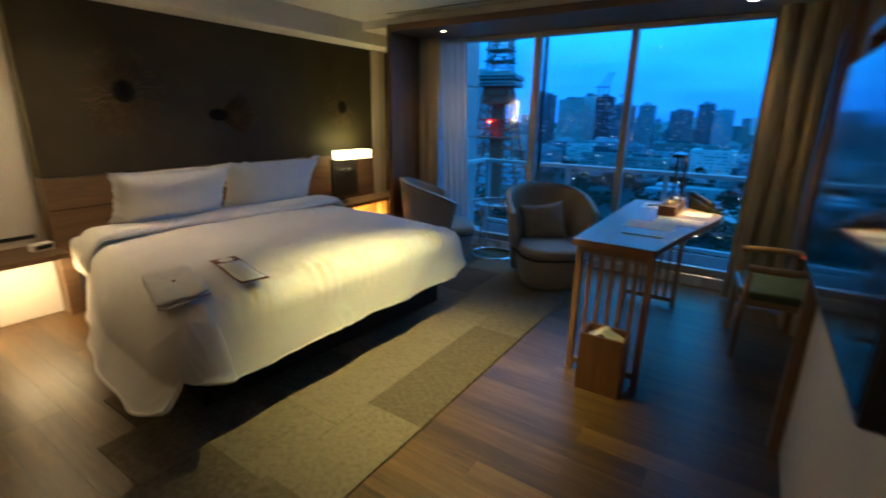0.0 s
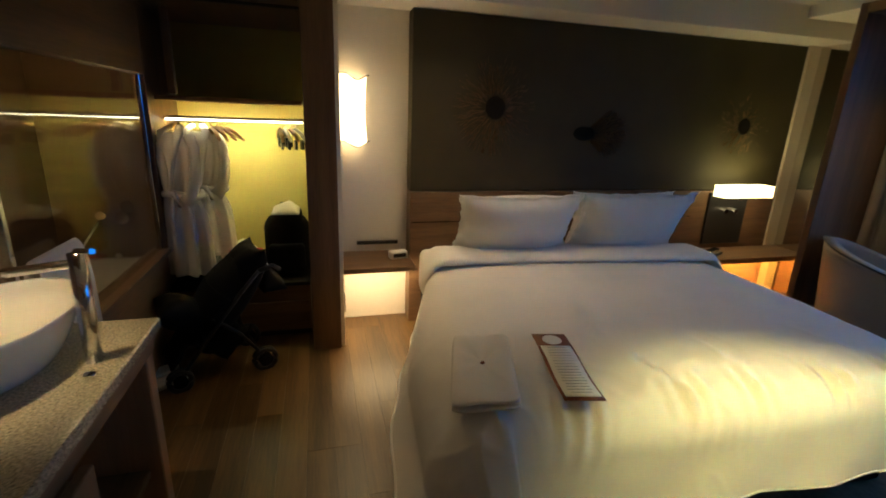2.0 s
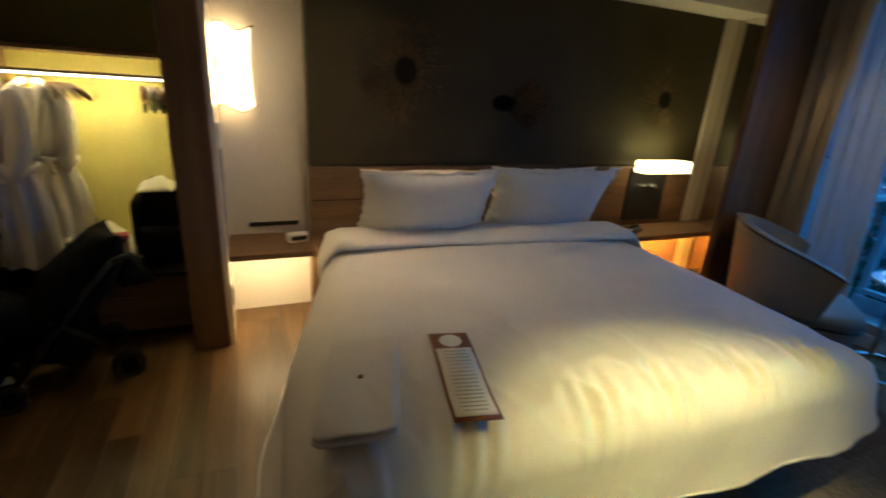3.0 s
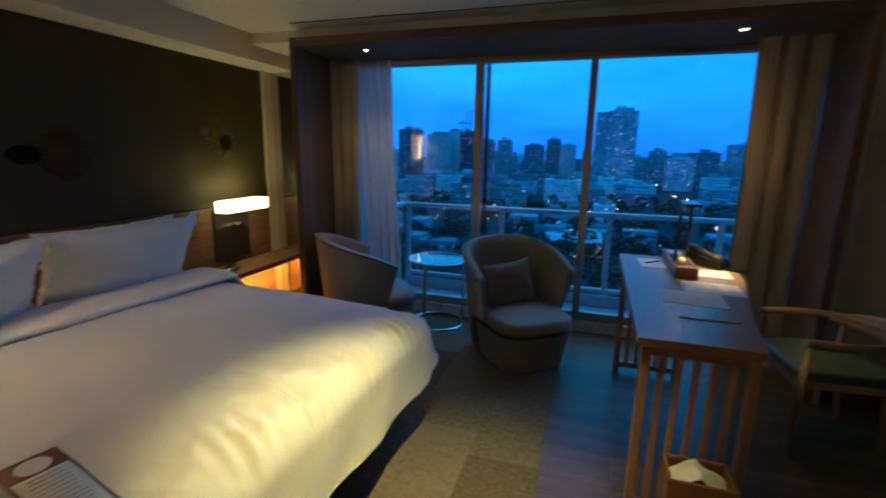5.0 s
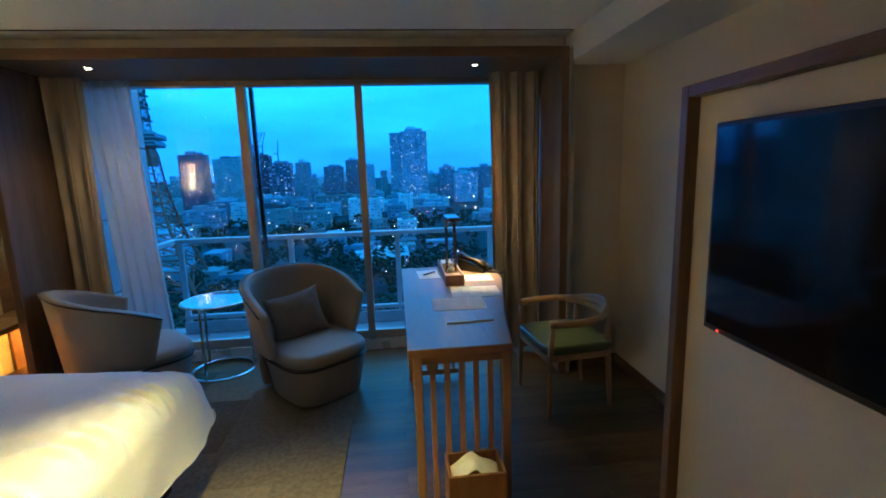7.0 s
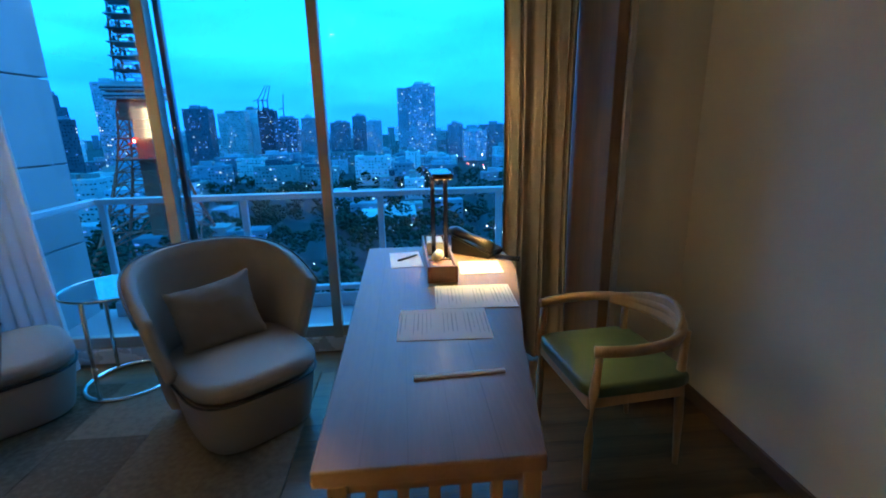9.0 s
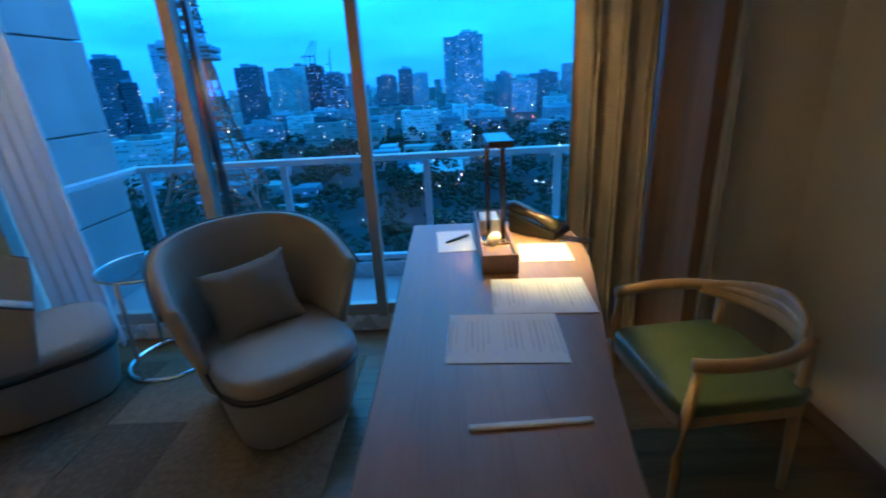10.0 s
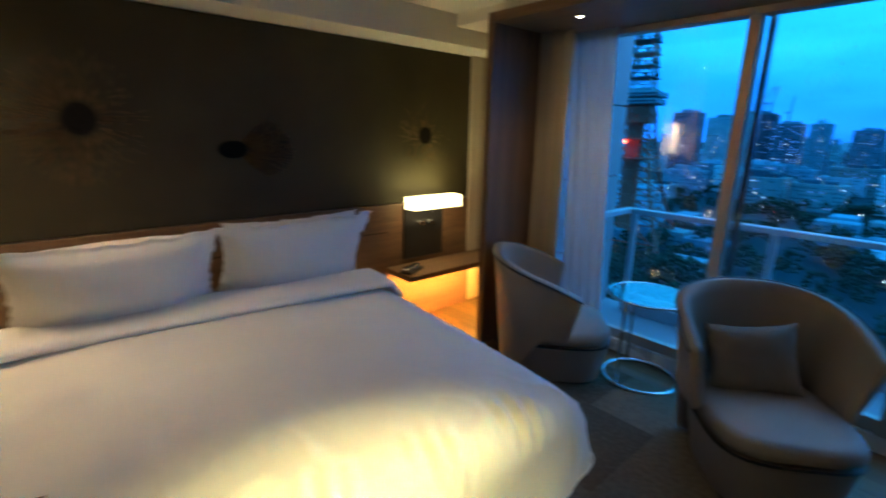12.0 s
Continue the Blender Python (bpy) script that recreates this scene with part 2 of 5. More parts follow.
def tube(name, pts, r, mat, parent=None, label="", closed=False, res=3, flat=1.0):
    """A smooth tube along points, as a mesh."""
    n, k = len(pts), 10
    bm = bmesh.new()
    rings = []
    P = [Vector(p) for p in pts]
    up = Vector((0, 0, 1))
    for i in range(n):
        d = (P[(i + 1) % n] - P[i - 1]) if closed else (P[min(i + 1, n - 1)] - P[max(i - 1, 0)])
        d.normalize()
        s = d.cross(up)
        s = s.normalized() if s.length > 0.05 else d.cross(Vector((0, 1, 0))).normalized()
        t = s.cross(d).normalized()
        rr = r[i] if isinstance(r, (list, tuple)) else r
        rings.append([bm.verts.new(P[i] + (s * math.cos(a) + t * flat * math.sin(a)) * rr) for a in (2 * math.pi * j / k for j in range(k))])
    for i in range(n if closed else n - 1):
        A, C = rings[i], rings[(i + 1) % n]
        for j in range(k):
            bm.faces.new((A[j], A[(j + 1) % k], C[(j + 1) % k], C[j]))
    if not closed:
        bm.faces.new(rings[0][::-1])
        bm.faces.new(rings[-1])
    bmesh.ops.recalc_face_normals(bm, faces=bm.faces)
    return part(name, bm, mat, parent, label, smooth=True)


def surface(name, fn, nu, nv, mat, parent=None, label="", thick=0.0, closed_u=False):
    """A grid surface from fn(u, v), u and v from 0 to 1, thickened along its normals."""
    bm = bmesh.new()
    g = [[bm.verts.new(fn(i / nu, j / nv)) for j in range(nv + 1)] for i in range(nu + (0 if closed_u else 1))]
    for i in range(nu):
        A, C = g[i], g[(i + 1) % len(g)]
        for j in range(nv):
            bm.faces.new((A[j], C[j], C[j + 1], A[j + 1]))
    bmesh.ops.recalc_face_normals(bm, faces=bm.faces)
    if thick:
        bmesh.ops.solidify(bm, geom=bm.faces[:], thickness=thick)
    return part(name, bm, mat, parent, label, smooth=True)


def thing(name, label, category, m=None, group=""):
    ob = new(name)
    if m is not None:
        ob.matrix_world = m
    return tagged(ob, label, category, group)


def fixed(ob, label, category=""):
    return tagged(ob, label, category, kind="structure")


def superblock(name, hx, hy, z0, z1, mat, parent=None, label="", p=5.0, taper=1.0, soft=0.04, dome=0.0, n=48):
    """A block with a superellipse plan, softly rounded edges and a tapered foot."""
    prof = [(-soft * (1 - math.sin(math.pi / 2 * k / 4)), z0 + soft * (1 - math.cos(math.pi / 2 * k / 4))) for k in range(5)]
    prof += [(-soft * (1 - math.cos(math.pi / 2 * k / 4)), z1 - soft * (1 - math.sin(math.pi / 2 * k / 4))) for k in range(5)]
    bm = bmesh.new()
    rings = []
    for off, z in prof:
        f = taper + (1 - taper) * (z - z0) / (z1 - z0)
        ring = []
        for j in range(n):
            a = 2 * math.pi * j / n
            c, s = math.cos(a), math.sin(a)
            r = (abs(c) ** p + abs(s) ** p) ** (-1 / p)
            ring.append(bm.verts.new(((hx * f + off) * r * c, (hy * f + off) * r * s, z)))
        rings.append(ring)
    for k in range(3):
        f = 1 - (k + 1) / 4
        ring = []
        for v in rings[len(prof) - 1]:
            ring.append(bm.verts.new((v.co.x * f, v.co.y * f, z1 + dome * (1 - f * f))))
        rings.append(ring)
    for A, C in zip(rings, rings[1:]):
        for j in range(n):
            bm.faces.new((A[j], A[(j + 1) % n], C[(j + 1) % n], C[j]))
    bm.faces.new(rings[0][::-1])
    bm.faces.new(rings[-1])
    return part(name, bm, mat, parent, label, smooth=True)


def cushion(name, w, h, t, mat, parent=None, label="", flange=0.0, seed=0, n=40, ruffle=0.008):
    """A stuffed cushion lying in its own xz plane, thick along y, with pinched corners."""
    bm = bmesh.new()
    sides = []
    for side in (-1, 1):
        g = []
        for i in range(n + 1):
            row = []
            for j in range(n + 1):
                u, v = 2 * i / n - 1, 2 * j / n - 1
                inner = 1 - flange
                a, b = min(1, abs(u) / inner), min(1, abs(v) / inner)
                bulge = max(0.0, (1 - a ** 2.6)) ** 0.55 * max(0.0, (1 - b ** 2.6)) ** 0.55
                pinch = 1 - 0.10 * (1 - abs(v) ** 2) * abs(u) ** 3
                pinch2 = 1 - 0.11 * (1 - abs(u) ** 2) * abs(v) ** 3
                wr = 0.010 * noise.noise((u * 2.2 + seed, v * 2.2, seed)) * (0.4 + bulge)
                y = side * (t / 2 * bulge + 0.003) + wr
                x, z = u * w / 2 * pinch, v * h / 2 * pinch2
                y += ruffle * (2.2 * noise.noise((u * 5, seed, v)) * abs(v) ** 8 + 2.2 * noise.noise((u, seed, v * 5)) * abs(u) ** 8)
                x += 0.9 * ruffle * noise.noise((v * 8, seed, 3)) * abs(u) ** 8
                z += 0.9 * ruffle * noise.noise((u * 8, seed, 6)) * abs(v) ** 8
                row.append(bm.verts.new((x, y, z + h / 2)))
            g.append(row)
        for i in range(n):
            for j in range(n):
                f = (g[i][j], g[i + 1][j], g[i + 1][j + 1], g[i][j + 1])
                bm.faces.new(f if side < 0 else f[::-1])
        sides.append(g)
    A, C = sides
    edge = [(i, 0) for i in range(n)] + [(n, j) for j in range(n)] + [(n - i, n) for i in range(n)] + [(0, n - j) for j in range(n)]
    for k in range(len(edge)):
        (i, j), (p, q) = edge[k], edge[(k + 1) % len(edge)]
        bm.faces.new((A[p][q], A[i][j], C[i][j], C[p][q]))
    bmesh.ops.recalc_face_normals(bm, faces=bm.faces)
    return part(name, bm, mat, parent, label, smooth=True)


# ---- the room ----
CEIL = 2.27
fixed(box("ceiling", -4.2, 2.2, -4.6, 2.2, CEIL, CEIL + 0.2, M_CEIL, bevel=0), "white painted ceiling of the hotel room", "ceiling")
floor = fixed(box("floor", -4.2, 2.2, -4.6, 2.1, -0.2, -0.006, M_GAP, bevel=0), "oak plank floor with a satin finish", "floor")
# headboard wall, closet and nook
fixed(box("wall_west", -4.0, -3.20, -1.86, 2.2, -0.2, CEIL, M_GLOSSWALL, bevel=0), "glossy white panelled wall behind the bed", "wall")
fixed(box("wall_beam", -3.20, -2.78, -1.77, 1.98, 2.075, CEIL, M_CEIL, bevel=0.002), "white ceiling beam over the headboard wall", "beam")
fixed(box("wall_closet_pier", -3.20, -2.775, -1.86, -1.775, 0, CEIL, M_GLOSSWALL, bevel=0.002), "glossy white side of the closet pier", "wall")
fixed(box("closet_post", -2.80, -2.74, -1.97, -1.80, 0, CEIL, M_WOOD_Z, bevel=0.004), "upright walnut post at the closet", "post")
fixed(box("wall_strip_west", -3.20, -3.04, 1.84, 2.2, 0, 2.075, M_WALL, bevel=0.002), "beige strip of wall beside the window", "wall")
# east side
fixed(box("wall_east", 1.55, 1.75, -4.6, 2.2, 0, CEIL, M_WALL, bevel=0), "beige papered wall behind the desk chair", "wall")
fixed(box("wall_bulkhead_east", 1.14, 1.55, -4.6, 1.42, 2.10, CEIL, M_CEIL, bevel=0.002), "white ceiling bulkhead along the wall", "bulkhead")
fixed(box("wall_stub_east", 1.12, 1.55, 1.42, 2.2, 0, CEIL, M_WALL, bevel=0), "beige stub wall beside the window", "wall")
fixed(box("wall_fascia", -3.2, 1.12, 1.42, 2.2, 2.19, CEIL, M_CEIL, bevel=0.002), "white fascia over the window portal", "wall")
fixed(box("wall_stub_west", -3.04, -2.36, 1.96, 2.2, 0, 2.19, M_WALL, bevel=0), "narrow wall beside the window portal", "wall")
M_MIRROR = material("wall_mirror", (0.72, 0.70, 0.66), 0.03, 1.0, 0.02, 3, 40, 0.0)
fixed(box("wall_mirror", -3.038, -2.362, 1.945, 1.958, 0.0, 2.07, M_MIRROR, bevel=0.002), "tall mirror between bed wall and window", "mirror")
fixed(box("ceiling_slot", -2.3, 1.12, 1.24, 1.252, CEIL - 0.004, CEIL + 0.01, M_BLACK, bevel=0), "dark shadow gap in the ceiling", "trim")
fixed(box("baseboard", 1.535, 1.55, 0.0, 1.42, 0, 0.07, M_WOOD_Y, bevel=0.003), "dark walnut baseboard", "baseboard")
fixed(box("baseboard", 1.12, 1.535, 1.405, 1.42, 0, 0.07, M_WOOD_X, bevel=0.003), "dark walnut baseboard", "baseboard")
# back of the room
fixed(box("wall_south", -4.2, 2.2, -4.6, -4.4, 0, CEIL, M_WALL, bevel=0), "plain beige wall closing the room", "wall")
fixed(box("wall_closet_back", -4.0, -3.62, -4.4, -1.86, 0, CEIL, M_CLOSETBACK, bevel=0), "pale green woven wallcovering inside the closet", "wall")

# window portal
portal = tagged(thing("window_portal", "walnut veneer portal framing the window recess", "portal"), kind="structure")
box("jamb", -2.36, -2.31, 1.30, 1.98, 0, 2.19, M_WOOD_Z, portal)
box("jamb", 1.07, 1.12, 1.30, 1.98, 0, 2.19, M_WOOD_Z, portal)
box("head", -2.31, 1.07, 1.30, 1.98, 2.13, 2.19, M_WOOD_X, portal)
box("edge_trim", 1.122, 1.15, 1.29, 1.40, 0, 2.18, M_ALU, portal, label="pale metal edge trim")

# window
WY = 2.0
window = tagged(thing("window_1", "full-height sliding balcony window with aluminium frames", "window"), kind="structure")
box("head_frame", -2.31, 1.07, WY - 0.03, WY + 0.07, 2.095, 2.13, M_ALU, window)
box("sill", -2.31, 1.07, WY - 0.02, WY + 0.10, 0.0, 0.09, M_SILL, window, label="metal track sill, its colour paled for reflected sky")
for x, w in ((-2.29, 0.05), (-1.115, 0.06), (-0.26, 0.055), (1.02, 0.05)):
    box("mullion", x - w / 2, x + w / 2, WY - 0.028, WY + 0.05, 0.09, 2.095, M_ALU, window)
box("stile", -1.075, -1.045, WY + 0.055, WY + 0.09, 0.09, 2.095, M_GUNMETAL, window)
box("bottom_rail", -1.09, -0.287, WY, WY + 0.05, 0.09, 0.16, M_ALU, window)
box("bottom_rail", -0.232, 0.995, WY, WY + 0.05, 0.09, 0.16, M_ALU, window)
box("bottom_rail", -2.265, -1.145, WY, WY + 0.05, 0.09, 0.16, M_ALU, window)
for x0, x1 in ((-2.265, -1.145), (-1.085, -0.288), (-0.232, 0.995)):
    p = box("pane", x0, x1, WY + 0.02, WY + 0.028, 0.16, 2.095, M_PANE, window, bevel=0)
    p.visible_shadow = False

# ---- bed ----
BX0, BX1, BY0, BY1, BZ = -3.0, -1.07, -1.36, 0.56, 0.61


def build_bed():
    bed = thing("bed", "king-size bed made up with white linen on a charcoal base", "bed")
    box("base", BX0, BX1 - 0.10, BY0 + 0.12, 0.5 * (BY0 + BY1) - 0.004, 0.02, 0.30, M_BEDBASE, bed, 0.012, "charcoal fabric bed base", 2)
    box("base", BX0, BX1 - 0.10, 0.5 * (BY0 + BY1) + 0.004, BY1 - 0.05, 0.02, 0.30, M_BEDBASE, bed, 0.012, "charcoal fabric bed base", 2)
    box("mattress", BX0, BX1 - 0.03, BY0 + 0.10, BY1 - 0.02, 0.30, BZ - 0.06, M_SHEET, bed, 0.05, "", 3)
    return bed


def draped(x0, x1, y0, y1, z, r, hang_x, hang_y0, hang_y1, amp=0.012):
    """A cloth over a flat top from x0 (head) to x1 (foot), hanging over the foot and both sides."""
    def fn(u, v):
        s = x0 + u * (x1 - x0 + hang_x)
        t = y0 - hang_y0 + v * (y1 - y0 + hang_y0 + hang_y1)
        ex, ey = max(0.0, s - x1), (t - y1 if t > y1 else (t - y0 if t < y0 else 0.0))
        e = max(ex, abs(ey))
        if e > 0:
            e *= 1 - 0.15 * min(ex, abs(ey)) / e
        x, y, zz = min(s, x1), min(max(t, y0), y1), z
        x += 0.14 * max(0.0, u - 0.3) * (y1 - y) / (y1 - y0)
        y += 0.13 * max(0.0, 1 - u / 0.55) * max(0.0, min(1.0, (y0 + 0.45 - t) / 0.45))
        if t < y0:
            r2 = r * (1 + 0.8 * min(1.0, u * 2))
        else:
            r2 = r
        if e > 0:
            nx, ny = ex / math.hypot(ex, ey), ey / math.hypot(ex, ey)
            a = min(e / r2, math.pi / 2)
            drop = max(0.0, e - r2 * math.pi / 2)
            lean = radians(5 + (6 + 40 * u * u if t < y0 else 0))
            zz -= r2 * (1 - math.cos(a)) + drop * math.cos(lean)
            side = s * 7 + t * 7
            fold = 0.010 * math.sin(side * 1.9 + 1.3 * noise.noise((s * 1.4, t * 1.4, 3))) * min(1, drop / 0.22)
            out = r2 * math.sin(a) + math.sin(lean) * drop + fold
            if ex > 0 and abs(ey) > 0:
                out += 0.10 * min(ex, abs(ey))
            x += nx * out
            y += ny * out
        w = noise.noise((s * 1.7, t * 1.7, 0.3)) + 0.5 * noise.noise((s * 4.1, t * 3.6, 1.3)) + 0.45 * max(0, noise.noise((s * 9 + t * 3, t * 3.2 - s * 2, 5))) * (0.4 + 0.6 * u)
        ridge = 1 - abs(noise.noise((s * 5.5 + 0.8 * t, t * 9.0 - s * 1.5, 8.0)))
        pk = math.sin(7.5 * s + 26 * t + 4 * noise.noise((s * 2.3, t * 2.3, 6))) * max(0, noise.noise((s * 1.6, t * 2.2, 21)) + 0.25)
        zz += 0.003 * pk * min(1, max(0, u * 1.6 - 0.6)) + amp * w + 0.015 * ridge ** 5 * min(1, max(0, u * 1.7 - 0.75)) * (0.4 + 0.6 * max(0, noise.noise((s * 2, t * 2.6, 11))) * 2)
        for tc, ph in ((-1.02, 0.4), (-0.62, 2.0), (-0.36, 0.9), (-0.02, 3.1), (0.30, 1.2)):
            dt, ds = t - tc, s - x1 - 0.06
            g = math.exp(-(dt / 0.085) ** 2 - (ds / 0.10) ** 2)
            if g > 0.02:
                q = 0.011 * g * math.sin(95 * dt * (1 + 0.5 * ds) + 26 * ds + ph)
                zz += q
                x += 0.8 * q
        if ex == 0 and ey == 0:
            d = min(x1 - s, t - y0, y1 - t)
            zz += 0.018 * (1 - math.exp(-d / 0.25))
        return (x, y, max(0.012, zz))
    return fn


bed = build_bed()
duvet = surface("duvet", draped(-2.60, BX1 - 0.06, BY0 + 0.11, BY1 - 0.08, BZ, 0.13, 0.41, 0.52, 0.38), 180, 260, M_SHEET, None, "", 0.02)
SKEW = Matrix.Translation((-2.8, -0.35, 0)) @ Matrix.Rotation(radians(-5), 4, "Z") @ Matrix.Translation((2.8, 0.35, 0))
bed.matrix_world = SKEW
duvet.matrix_world = SKEW
hem_fn = draped(-2.60, BX1 - 0.06, BY0 + 0.11, BY1 - 0.08, BZ, 0.13, 0.41, 0.52, 0.38)
tube("hem", [hem_fn(1.0, i / 120) for i in range(121)], 0.004, M_SHEET, duvet, "stitched hem along the foot")
tube("side_hem", [hem_fn(i / 90, 0.0) for i in range(91)], 0.007, M_SHEET, duvet, "stitched side hem")
tube("side_hem", [hem_fn(i / 90, 1.0) for i in range(91)], 0.007, M_SHEET, duvet, "stitched side hem")
tagged(duvet, "white cotton duvet hanging over the bed's sides and foot", "duvet")


def fold_fn(u, v):
    a = math.pi * 2 * u
    edge, bend, tail = BY0 + 0.175, 0.085, 0.24
    run = edge - tail + v * (BY1 + 0.05 - edge + tail)
    y, fall = run, max(0.0, run - BY1 + 0.02) ** 1.25 * 2.2
    if run < edge:
        k = min((edge - run) / bend, math.pi / 2)
        y = edge - bend * math.sin(k)
        fall = bend * (1 - math.cos(k)) + max(0.0, edge - run - bend * math.pi / 2)
    z = BZ + 0.020 - fall + 0.006 * noise.noise((y * 3, 1, 2))
    rx, rz = 0.16 + 0.012 * noise.noise((run * 2.1, 4, 1)), 0.030
    c = math.cos(a)
    side = min(1.0, fall / 0.12) if run < edge else 0.0
    off = 0.012 + rz * math.sin(a)
    x = -2.50 + rx * (1 - 0.35 * side * min(1.0, fall / 0.3)) * math.copysign(abs(c) ** 0.45, c) + 0.012 * math.sin(run * 2.4)
    return (x, y - off * side, z + off * (1 - side))


fold = surface("folded_sheet", fold_fn, 28, 96, M_SHEET, None, "", 0.0, True)
fold.matrix_world = SKEW
tagged(fold, "white top sheet folded back across the duvet", "sheet")


def pillow(y0, y1, x, z, h, tilt, seed, t=0.20):
    p = cushion("pillow", y1 - y0, h, t, M_SHEET, None, "", 0.09, seed, ruffle=0.013)
    p.matrix_world = Matrix.Translation((x, (y0 + y1) / 2, z)) @ Matrix.Rotation(radians(90), 4, "Z") @ Matrix.Rotation(radians(tilt), 4, "X")
    tagged(p, "white flanged bed pillow leaning on the headboard", "pillow", "pillows on the bed")
    return p


pillow(-1.13, -0.30, -2.74, 0.585, 0.48, 26, 1, 0.26)
pillow(-0.32, 0.55, -2.74, 0.585, 0.48, 26, 5, 0.26)
pillow(-0.22, 0.62, -2.885, 0.585, 0.40, 8, 13, 0.14)

# card and folded nightwear on the duvet
card = thing("bed_card", "brown-edged printed card lying on the duvet", "card", Matrix.Translation((-1.275, -1.120, 0.648)) @ Matrix.Rotation(radians(-12), 4, "Z"))


def sheet_of(name, w, l, mat, parent, x, y, z, bend=0.0, label=""):
    return surface(name, lambda u, v: (x + (u - 0.5) * l, y + (v - 0.5) * w, z + bend * math.sin(u * 7.0)), 16, 2, mat, parent, label, 0.0015)


sheet_of("board", 0.128, 0.42, M_BROWN, card, 0, 0, 0.0, 0.004)
sheet_of("leaflet", 0.110, 0.31, M_PAPER, card, 0.04, 0, 0.004, 0.004, "white printed leaflet")
bm = bmesh.new()
bmesh.ops.create_circle(bm, cap_ends=True, segments=28, radius=0.036, matrix=Matrix.Translation((-0.155, 0, 0.0075)))
part("emblem", bm, M_PAPER, card, "round white emblem")
for k in range(17):
    w = 0.085 - 0.02 * random.random()
    box("text_line", -0.09 + k * 0.0165, -0.0875 + k * 0.0165, -w / 2, w / 2, 0.0085 + 0.004 * math.sin((0.32 + k * 0.036) * 7.0) , 0.0095 + 0.004 * math.sin((0.32 + k * 0.036) * 7.0), M_INK, card, 0)

wear = thing("folded_nightwear", "folded white cotton nightwear on the duvet", "nightwear", Matrix.Translation((-1.312, -1.400, 0.632)) @ Matrix.Rotation(radians(-17), 4, "Z"))


def folded(hx, hy, z0, z1, seed):
    def fn(u, v):
        a, b = 2 * math.pi * u, math.pi * (v - 0.5)
        c, s = math.cos(a), math.sin(a)
        q = (abs(c) ** 18 + abs(s) ** 18) ** (-1 / 18)
        k = math.copysign(abs(math.sin(b)) ** 0.6, math.sin(b))
        r = max(0.0, math.cos(b)) ** 0.25
        x, y = hx * q * c * r, hy * q * s * r
        return (x, y, (z0 + z1) / 2 + (z1 - z0) / 2 * k + 0.009 * noise.noise((x * 11 + seed, y * 11, seed)))
    return fn


surface("folded_layer", folded(0.215, 0.105, 0.0, 0.020, 2), 56, 14, M_SHEET, wear, "", 0, True)
surface("folded_layer", folded(0.210, 0.102, 0.017, 0.036, 7), 56, 14, M_SHEET, wear, "", 0, True)
superblock("button", 0.008, 0.008, 0.035, 0.040, M_BROWN, wear, "small brown button", 2, 1, 0.002, 0, 12)


def settle(ob, dx, dy, lift):
    """Rests a flat thing on the duvet, tilted with the cloth under it."""
    me, mw = duvet.data, duvet.matrix_world
    tree = BVHTree.FromPolygons([mw @ v.co for v in me.vertices], [tuple(p.vertices) for p in me.polygons])
    o = ob.matrix_world.translation.copy()
    turn = ob.matrix_world.to_euler().z
    ax, ay = Vector((math.cos(turn), math.sin(turn), 0)), Vector((-math.sin(turn), math.cos(turn), 0))

    def height(p):
        hit = tree.ray_cast(Vector((p.x, p.y, 2.0)), Vector((0, 0, -1)))[0]
        return hit.z if hit else o.z

    sx = (height(o + ax * dx) - height(o - ax * dx)) / (2 * dx)
    sy = (height(o + ay * dy) - height(o - ay * dy)) / (2 * dy)
    a3, b3 = Vector((ax.x, ax.y, sx)).normalized(), Vector((ay.x, ay.y, sy))
    n = a3.cross(b3).normalized()
    m = Matrix((a3, n.cross(a3), n)).transposed().to_4x4()
    worst = max(height(o + ax * dx * i + ay * dy * j) - (o.z + sx * dx * i + sy * dy * j) for i in (-1, -0.5, 0, 0.5, 1) for j in (-1, 0, 1))
    ob.matrix_world = Matrix.Translation((o.x, o.y, o.z + 0.12 * worst + lift)) @ m


settle(card, 0.20, 0.06, 0.003)
settle(wear, 0.20, 0.10, -0.004)

# ---- headboard wall ----
head = tagged(thing("headboard", "walnut veneer headboard panel fixed to the wall", "headboard"))
box("panel", -3.19, -3.05, -1.31, 1.84, 0.0, 0.945, M_WOOD_Y, head, 0.004)
box("groove", -3.049, -3.046, -1.30, 1.0, 0.735, 0.740, M_GAP, head, 0)

art = tagged(thing("wall_relief_panel", "dark olive relief panel with three sunburst hollows", "wall panel"))
box("board", -3.19, -3.06, -1.31, 1.84, 0.95, 2.07, M_PANEL, art, 0.003)


